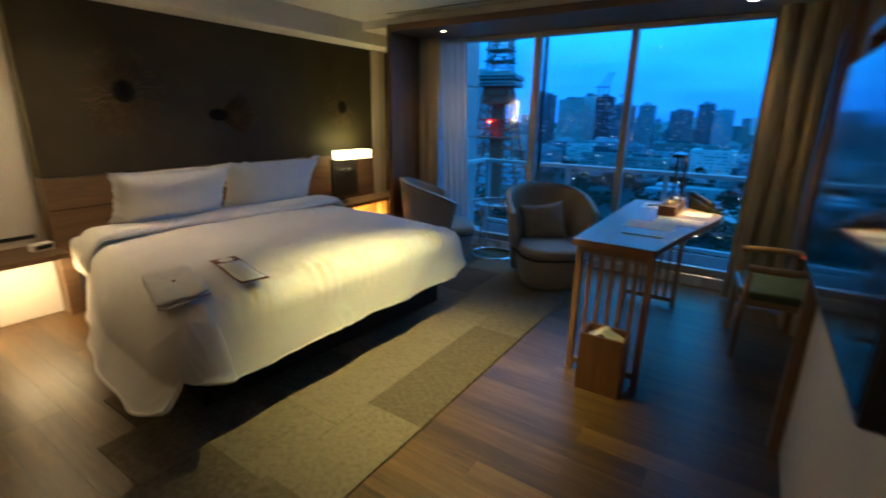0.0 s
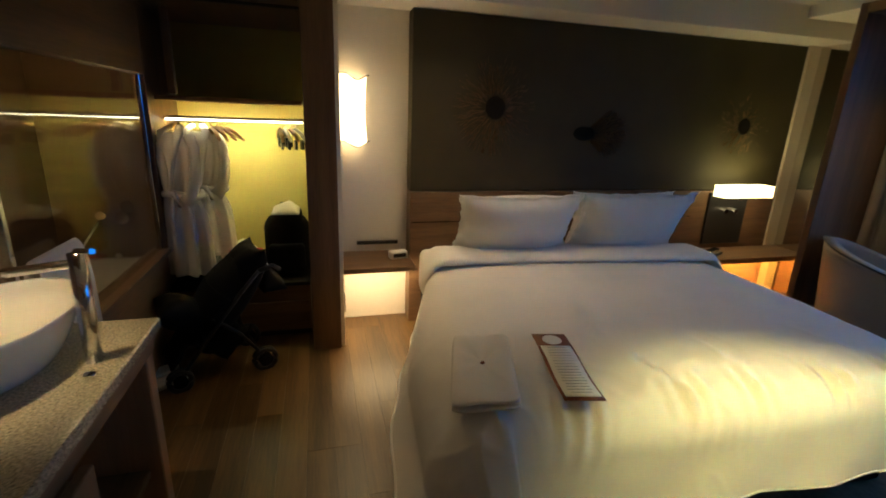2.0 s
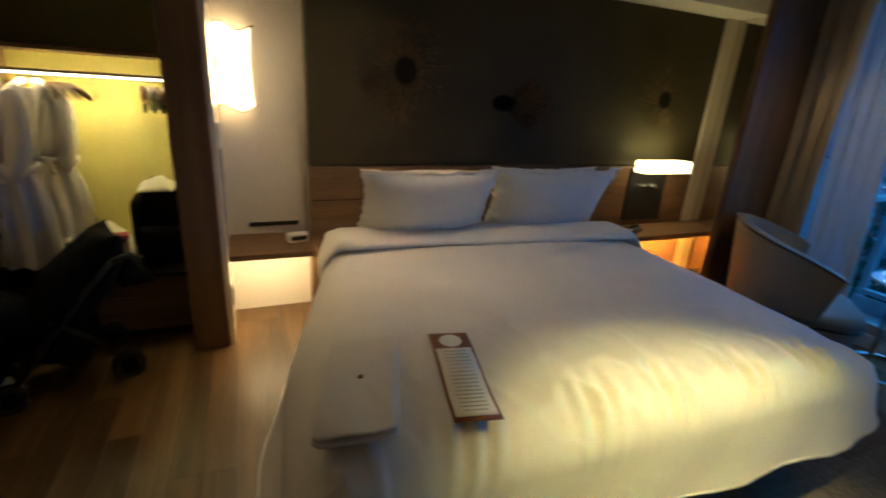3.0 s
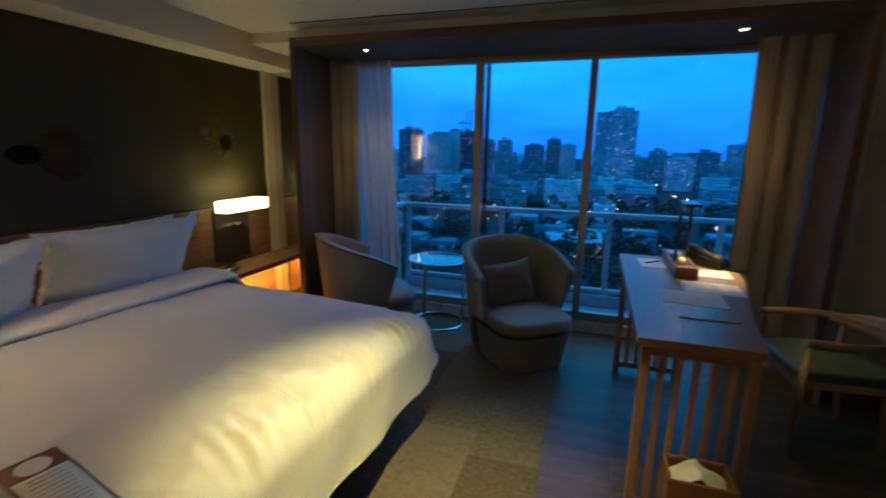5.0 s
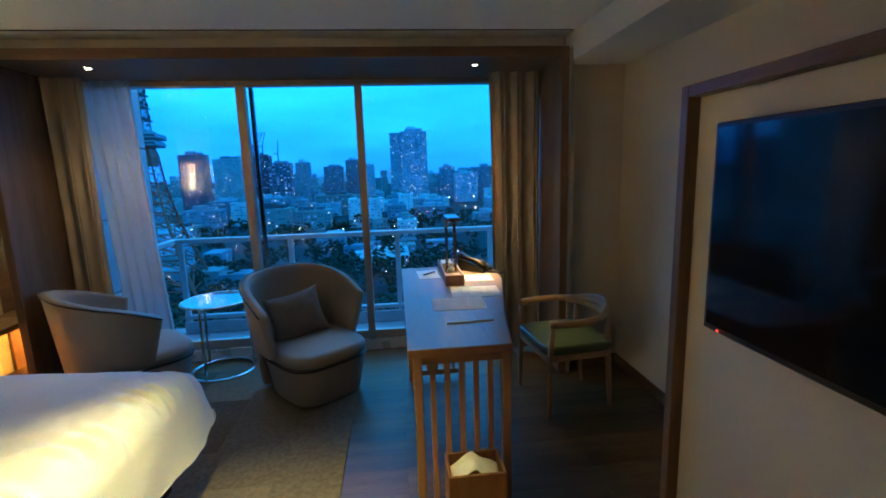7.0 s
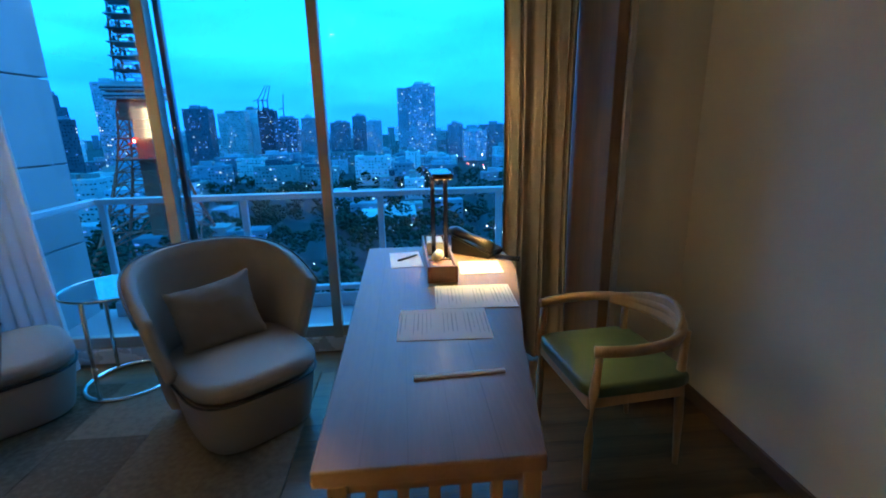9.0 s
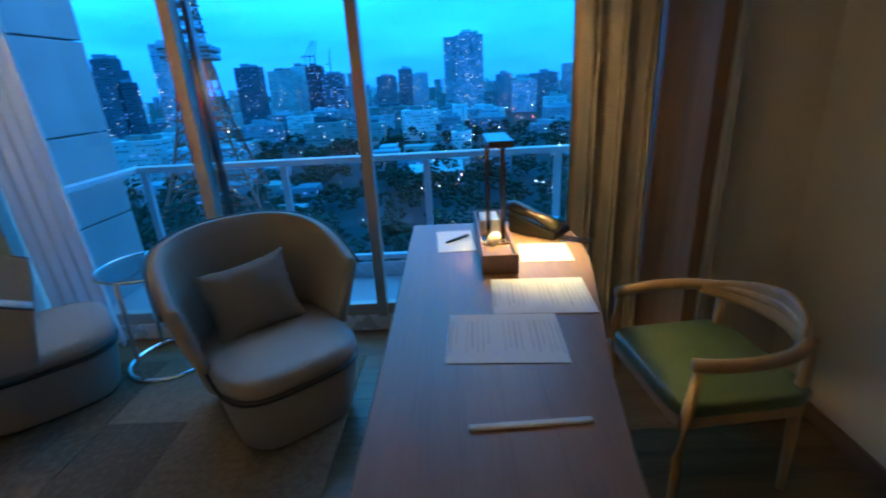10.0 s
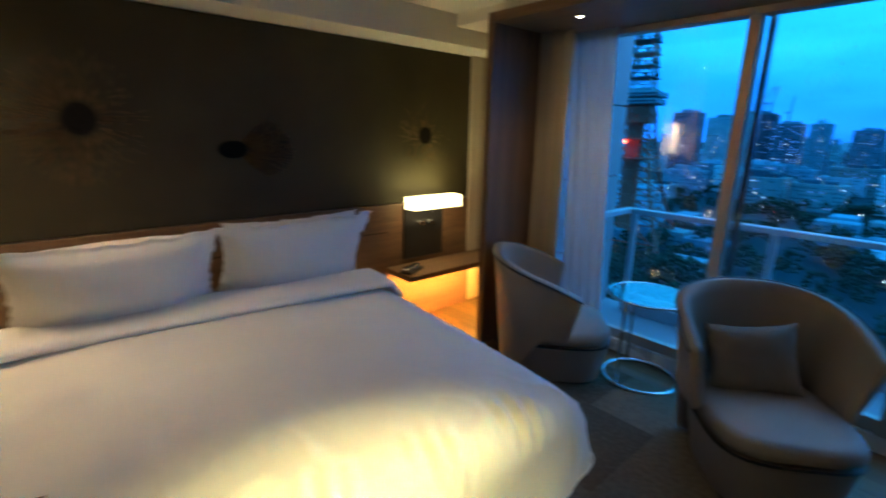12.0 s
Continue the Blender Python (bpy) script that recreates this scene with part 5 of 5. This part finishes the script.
def building(name, label, x, y, w, d, h, tone, seed, lit=0.22, cell=(3.0, 3.6), roof=True, step=0.0):
    """x, y: the middle of its front."""
    r = random.Random(seed)
    b = thing(name, label, "building", pose(x, y, GZ))
    bm = bmesh.new()
    add_box(bm, -w / 2, w / 2, 0, d, 0, h * (1 - step))
    if step:
        add_box(bm, -w * 0.32, w * 0.34, d * 0.1, d * 0.9, h * (1 - step), h)
    part("wall", bm, M_BLD[tone], b)
    if roof:
        bm = bmesh.new()
        add_box(bm, -w * 0.25, w * 0.1, d * 0.2, d * 0.6, h, h + 3.5 + 3 * r.random())
        add_box(bm, w * 0.15, w * 0.35, d * 0.3, d * 0.7, h, h + 2 + 2 * r.random())
        part("roof_plant", bm, M_BLD[(tone + 1) % 5], b)
    nx, nz = max(2, int(w / cell[0])), max(2, int(h / cell[1]))
    top = h * (1 - step)
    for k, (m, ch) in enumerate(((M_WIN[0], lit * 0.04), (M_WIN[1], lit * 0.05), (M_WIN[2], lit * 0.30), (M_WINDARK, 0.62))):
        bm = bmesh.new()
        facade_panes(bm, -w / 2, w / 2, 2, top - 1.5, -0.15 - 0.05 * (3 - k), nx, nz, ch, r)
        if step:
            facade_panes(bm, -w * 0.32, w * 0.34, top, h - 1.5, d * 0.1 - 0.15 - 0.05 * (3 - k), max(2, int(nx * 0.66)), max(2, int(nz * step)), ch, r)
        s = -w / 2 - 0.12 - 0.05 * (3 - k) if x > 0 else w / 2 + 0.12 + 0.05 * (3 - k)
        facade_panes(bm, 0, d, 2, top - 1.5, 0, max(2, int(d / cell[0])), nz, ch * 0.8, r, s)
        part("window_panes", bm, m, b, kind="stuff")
    return b


def at(bearing, dist):
    """The place at a bearing (degrees right of straight ahead) and a distance ahead."""
    return EYE.x + dist * math.tan(radians(bearing)), dist


fixed(box("wall_hotel", -4.2, 2.2, -4.6, 3.24, GZ, -0.33, M_CONCRETE, bevel=0), "concrete body of the hotel below the room", "building")

# the great towers, by bearing and the rise of their tops
def tower(b0, b1, dist, rise, tone, seed, label, **kw):
    x0, y = at(b0, dist)
    x1, y = at(b1, dist)
    return building("tower_block", label, (x0 + x1) / 2, y, x1 - x0, (x1 - x0) * 0.7, EYE.z + rise * dist - GZ, tone, seed, **kw)


tower(-0.4, 1.5, 905, 0.080, 1, 10, "dark wing of the tall office tower", lit=0.35, cell=(3.4, 3.8), roof=False)
tower(0.9, 4.1, 900, 0.087, 1, 11, "tall glass office tower with lit floors", lit=0.9, cell=(3.2, 3.8), step=0.03)
tower(-23.6, -21.2, 700, 0.046, 4, 12, "dark office tower with scattered lit windows", lit=0.35)
tower(-20.3, -17.6, 820, 0.036, 2, 13, "pale office tower beside cranes", lit=0.2)
tower(-17.9, -15.9, 860, 0.042, 2, 29, "pale slab tower beside the building site", lit=0.1)
tower(-16.2, -14.4, 800, 0.040, 4, 30, "dark tower under construction", lit=0.5)
tower(-14.6, -12.2, 780, 0.024, 4, 14, "dark tower under construction with lit floors", lit=1.2, cell=(5, 3.5))
tower(-11.6, -10.0, 1000, 0.024, 1, 15, "pale slim tower in the skyline", lit=0.2)
tower(-31.0, -28.6, 620, 0.099, 1, 16, "tall pale glass tower behind the lattice tower", lit=0.7)
tower(-36.6, -34.2, 560, 0.078, 4, 17, "dark stepped office block", lit=0.3, step=0.12)
tower(-34.4, -33.2, 560, 0.030, 4, 31, "dark lower office block", lit=0.2)
tower(-8.4, -6.2, 1000, 0.014, 0, 18, "mid-rise block in the skyline", lit=0.4)
tower(-5.8, -4.2, 1050, 0.026, 0, 19, "mid-rise block in the skyline", lit=0.3)
tower(-4.2, -2.4, 1050, 0.016, 1, 32, "mid-rise block in the skyline", lit=0.3)
tower(5.6, 7.4, 1000, 0.006, 0, 20, "dark mid-rise block in the skyline", lit=0.25)
tower(7.5, 10.2, 900, -0.008, 1, 21, "broad pale block in the skyline", lit=0.7)
tower(10.0, 12.6, 980, 0.004, 0, 22, "mid-rise block in the skyline", lit=0.5)
tower(13.5, 17.0, 1000, 0.020, 1, 24, "office tower in the skyline", lit=0.4)
tower(19, 23, 850, 0.012, 0, 25, "office tower in the skyline", lit=0.4)
tower(25, 29, 900, 0.030, 2, 26, "office tower in the skyline", lit=0.35)
tower(-44, -40, 700, 0.05, 0, 27, "office tower in the skyline", lit=0.3)
tower(-52, -47, 800, 0.06, 1, 28, "office tower in the skyline", lit=0.3)

# cranes
M_STEEL = material("crane_steel", (0.03, 0.035, 0.05), 0.6, 0.5, 0.2, 0.2, 2, 0.0)
for k, bearing in enumerate((-16.0, -15.5, -15.0, -13.4)):
    x, y = at(bearing, 795)
    c = thing("tower_crane", "tower crane on the roof of a building site", "crane", pose(x, y, 33 if k < 3 else 20), "cranes")
    rods("mast", [((0, 0, -6), (0, 0, 18))], 0.9, M_STEEL, c, n=6)
    rods("jib", [((0, 0, 16), (14 - 4 * k, 0, 38)), ((0, 0, 16), (-7, 0, 15))], 0.6, M_STEEL, c, n=6)

# the low city
for k in range(260):
    r = random.Random(100 + k)
    dist = r.uniform(300, 2600) if k > 60 else r.uniform(420, 900)
    bearing = r.uniform(-56, 34)
    x, y = at(bearing, dist)
    h = r.uniform(10, 34) if dist < 900 else r.uniform(22, 66) + (dist - 900) * 0.006
    if dist < 480 and -24 < bearing < 20:
        continue
    w = r.uniform(18, 52)
    building("city_block", "city block with scattered lit windows", x, y, w, r.uniform(16, 34), h, r.randrange(4), k, r.uniform(0.15, 0.5), (3.6, 3.6) if dist < 900 else (5.5, 5.0), dist < 900)

# low white hall beyond the park
x, y = at(-2.2, 292)
building("exhibition_hall", "low white-roofed hall beyond the park", x, y, 37, 44, 9, 2, 901, 0.1, (6, 4), False)
x, y = at(1.3, 420)
building("white_block", "white mid-rise block beyond the park", x, y, 18, 20, 19, 2, 902, 0.12)
x, y = at(-34.4, 330)
building("white_block", "white low office block by the road", x, y, 34, 24, 34, 2, 903, 0.2)

# low buildings among the trees
for k in range(22):
    r = random.Random(700 + k)
    x, y = at(r.uniform(-46, -14) if k < 12 else r.uniform(-14, 24), r.uniform(200, 330) if k < 12 else r.uniform(310, 400))
    building("park_building", "low pale-roofed building among park trees", x, y, r.uniform(10, 24), r.uniform(10, 20), r.uniform(9, 16), r.choice((0, 1, 3)), 700 + k, 0.3, (3.5, 3.5), False)

# park trees
M_LEAF = material("dusk_foliage", (0.026, 0.036, 0.021), 0.9, 0, 0.5, 0.2, 3.0, 0.0, 0.1)
M_TRUNK = material("bark", (0.05, 0.035, 0.025), 0.9, 0, 0.3, 2, 12, 0.1)
rt = random.Random(31)


def woods(label, count, d0, d1, b0, b1):
    vs, fs = [], []
    for _ in range(count):
        d = rt.uniform(d0, d1)
        x, y = at(rt.uniform(b0, b1), d)
        r = rt.uniform(3.5, 7.0)
        z = GZ + rt.uniform(5, 11)
        for _ in range(40):
            a, b = rt.uniform(0, 6.283), rt.uniform(-0.9, 1)
            s = math.sqrt(1 - b * b) * r * rt.uniform(0.6, 1.05)
            cx, cy, cz = x + s * math.cos(a), y + s * math.sin(a), z + b * r * 0.75
            k = r * rt.uniform(0.15, 0.30)
            o = len(vs)
            for dx, dy, dz in ((1, 0, 0), (-1, 0, 0), (0, 1, 0), (0, -1, 0), (0, 0, 0.7), (0, 0, -0.7)):
                vs.append((cx + dx * k * rt.uniform(0.7, 1.3), cy + dy * k * rt.uniform(0.7, 1.3), cz + dz * k * rt.uniform(0.7, 1.3)))
            for f in ((0, 2, 4), (2, 1, 4), (1, 3, 4), (3, 0, 4), (2, 0, 5), (1, 2, 5), (3, 1, 5), (0, 3, 5)):
                fs.append([o + i for i in f])
    me = bpy.data.meshes.new("park_trees")
    me.from_pydata(vs, [], fs)
    me.polygons.foreach_set("use_smooth", [True] * len(fs))
    me.materials.append(M_LEAF)
    return tagged(new("park_trees", me), label, "trees", kind="stuff")


woods("dark park trees below the balcony", 480, 60, 330, -46, 34)
woods("distant trees between the city blocks", 320, 330, 620, -40, 30)

# street lamps and car lights
M_DOT = glow("street_lamp_glow", (1.0, 0.95, 0.80), 14)
M_RED = glow("tail_light_glow", (1.0, 0.08, 0.04), 14)
bm, bm2 = bmesh.new(), bmesh.new()
rd = random.Random(5)
for k in range(190):
    d = rd.uniform(150, 900)
    x, y = at(rd.uniform(-48, 30), d)
    bmesh.ops.create_icosphere(bm if k % 9 else bm2, subdivisions=1, radius=0.00065 * d, matrix=Matrix.Translation((x, y, GZ + rd.uniform(9, 14))))
part("street_lights", bm, M_DOT, None, "points of street and lamp light over the city", kind="stuff")
part("tail_lights", bm2, M_RED, None, "red vehicle lights in the streets", kind="stuff")
bpy.data.objects["street_lights"]["category"] = "street lights"
bpy.data.objects["tail_lights"]["category"] = "vehicle lights"

# lattice tower
M_TRED = material("tower_red", (0.72, 0.060, 0.030), 0.6, 0.1, 0.15, 0.2, 3, 0.0)
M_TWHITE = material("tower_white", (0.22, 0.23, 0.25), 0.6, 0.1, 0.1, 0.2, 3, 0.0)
tx, ty = at(-27.3, 246)
lt = thing("lattice_tower", "red and white steel lattice broadcasting tower", "tower", pose(tx, ty, GZ, 0, 0, 12))
H, DECK = 176.0, 79.0


def half(z):
    if z < DECK:
        return 7.6 + 18.0 * (1 - z / DECK) ** 1.75
    return 1.2 + 5.4 * (1 - (z - DECK) / (H - DECK)) ** 0.8


levels = [0, 9, 18, 26, 33, 39.5, 45.5, 51, 56, 61, 65.5, 70, 74.5, 79, 84, 90, 96, 102, 108, 114, 120, 126, 133, 140, 148, 157, 166, 176]
for i in range(len(levels) - 1):
    z0, z1 = levels[i], levels[i + 1]
    a, b = half(z0), half(z1)
    c0 = [(-a, -a, z0), (a, -a, z0), (a, a, z0), (-a, a, z0)]
    c1 = [(-b, -b, z1), (b, -b, z1), (b, b, z1), (-b, b, z1)]
    mid = [tuple((c1[k][q] + c1[(k + 1) % 4][q]) / 2 for q in range(3)) for k in range(4)]
    segs, thin = [], []
    for k in range(4):
        j = (k + 1) % 4
        segs += [(c0[k], c1[k])]
        thin += [(c1[k], c1[j])]
        if i > 0:
            thin += [(c0[k], mid[k]), (c0[j], mid[k])]
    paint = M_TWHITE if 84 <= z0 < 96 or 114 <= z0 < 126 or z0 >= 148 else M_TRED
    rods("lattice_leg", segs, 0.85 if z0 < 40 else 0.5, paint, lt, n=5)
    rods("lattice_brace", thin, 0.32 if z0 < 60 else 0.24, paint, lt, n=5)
for k in range(4):
    sx, sy = ((-1, -1), (1, -1), (1, 1), (-1, 1))[k]
    tube("leg_arch", [(sx * (half(18) * c + 1), sy * half(18 * s0), 18 * s0) for c, s0 in ((0.1, 1.0), (0.5, 0.92), (0.85, 0.6), (1.1, 0.0))], 0.5, M_TRED, lt)
box("lift_core", -3.6, 3.6, -3.6, 3.6, 0, DECK - 9, M_TRED, lt, 0.3)
box("machine_room", -7.4, 7.4, -7.4, 7.4, DECK - 9.5, DECK - 0.4, M_TRED, lt, 0.5)
for z in (DECK - 28, DECK - 18):
    box("catwalk", -half(z) - 0.8, half(z) + 0.8, -half(z) - 0.8, half(z) + 0.8, z, z + 0.7, M_TRED, lt, 0.1)
for z, r in ((DECK, 11.0), (DECK + 3.6, 11.6)):
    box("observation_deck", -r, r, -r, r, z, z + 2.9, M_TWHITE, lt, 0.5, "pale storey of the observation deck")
    box("deck_windows", -r - 0.1, r + 0.1, -r - 0.1, r + 0.1, z + 1.0, z + 1.9, M_WINDARK, lt, 0.1, "dark band of deck windows")
box("deck_roof", -8, 8, -8, 8, DECK + 6.5, DECK + 8.2, M_TWHITE, lt, 0.4)
for k in range(8):
    z = DECK + 13 + 6 * k
    g = half(z) + 1.5
    box("antenna_platform", -g, g, -g, g, z, z + 0.6, M_TWHITE if k % 3 else M_STEEL, lt, 0.1)
    for j in range(6):
        a = 2 * math.pi * j / 6 + 0.5 * k
        box("antenna_panel", g * math.cos(a) - 0.6, g * math.cos(a) + 0.6, g * math.sin(a) - 0.6, g * math.sin(a) + 0.6, z + 0.6, z + 2.8, M_STEEL, lt, 0.1)
box("top_deck", -5.0, 5.0, -5.0, 5.0, 140, 144, M_TWHITE, lt, 0.4)
bm = bmesh.new()
bmesh.ops.create_icosphere(bm, subdivisions=1, radius=0.75, matrix=Matrix.Translation((-2, -10.5, DECK - 19)))
part("beacon", bm, M_RED, lt, "red warning light")

# ---- rug and floor pieces ----
rug = thing("rug", "large patchwork wool rug in grey-beige rectangles", "rug")
rr = random.Random(12)
xs = [-1.74, -1.38, -1.02, -0.66, -0.33]
for i in range(4):
    y = (-1.62, -1.78, -1.90, -2.05)[i]
    while y < 1.70:
        l = rr.choice((0.40, 0.48, 0.58))
        y1 = min(y + l, 1.72)
        if y1 - y > 0.08:
            box("patch", xs[i] + 0.0004, xs[i + 1] - 0.0004, y + 0.0004, y1 - 0.0004, 0, rr.choice((0.0100, 0.0104)), M_RUG, rug, 0.0008)
        y = y1

plank_mesh = {}
rp = random.Random(77)


def plank(x0, x1, y0, y1):
    key = (round(x1 - x0, 2), round(y1 - y0, 3))
    if key not in plank_mesh:
        bm = bmesh.new()
        add_box(bm, 0, key[0] - 0.0006, 0, key[1] - 0.0006, -0.006, 0.0, 0.0003)
        me = bpy.data.meshes.new("plank")
        bm.to_mesh(me)
        bm.free()
        me.materials.append(M_OAK_X)
        plank_mesh[key] = me
    ob = new("plank", plank_mesh[key])
    ob.parent = floor
    ob.location = (x0, y0, 0)


W = 0.12
for j in range(55):
    y = -4.4 + W * j
    if y > 1.97:
        break
    x = -3.62 - rp.choice((0.0, 0.3, 0.6, 0.9))
    while x < 1.55:
        l = rp.choice((0.9, 1.2, 1.5))
        a, b = max(x, -3.62), min(x + l, 1.55)
        if b - a > 0.03:
            plank(a, b, y, y + W)
        x += l
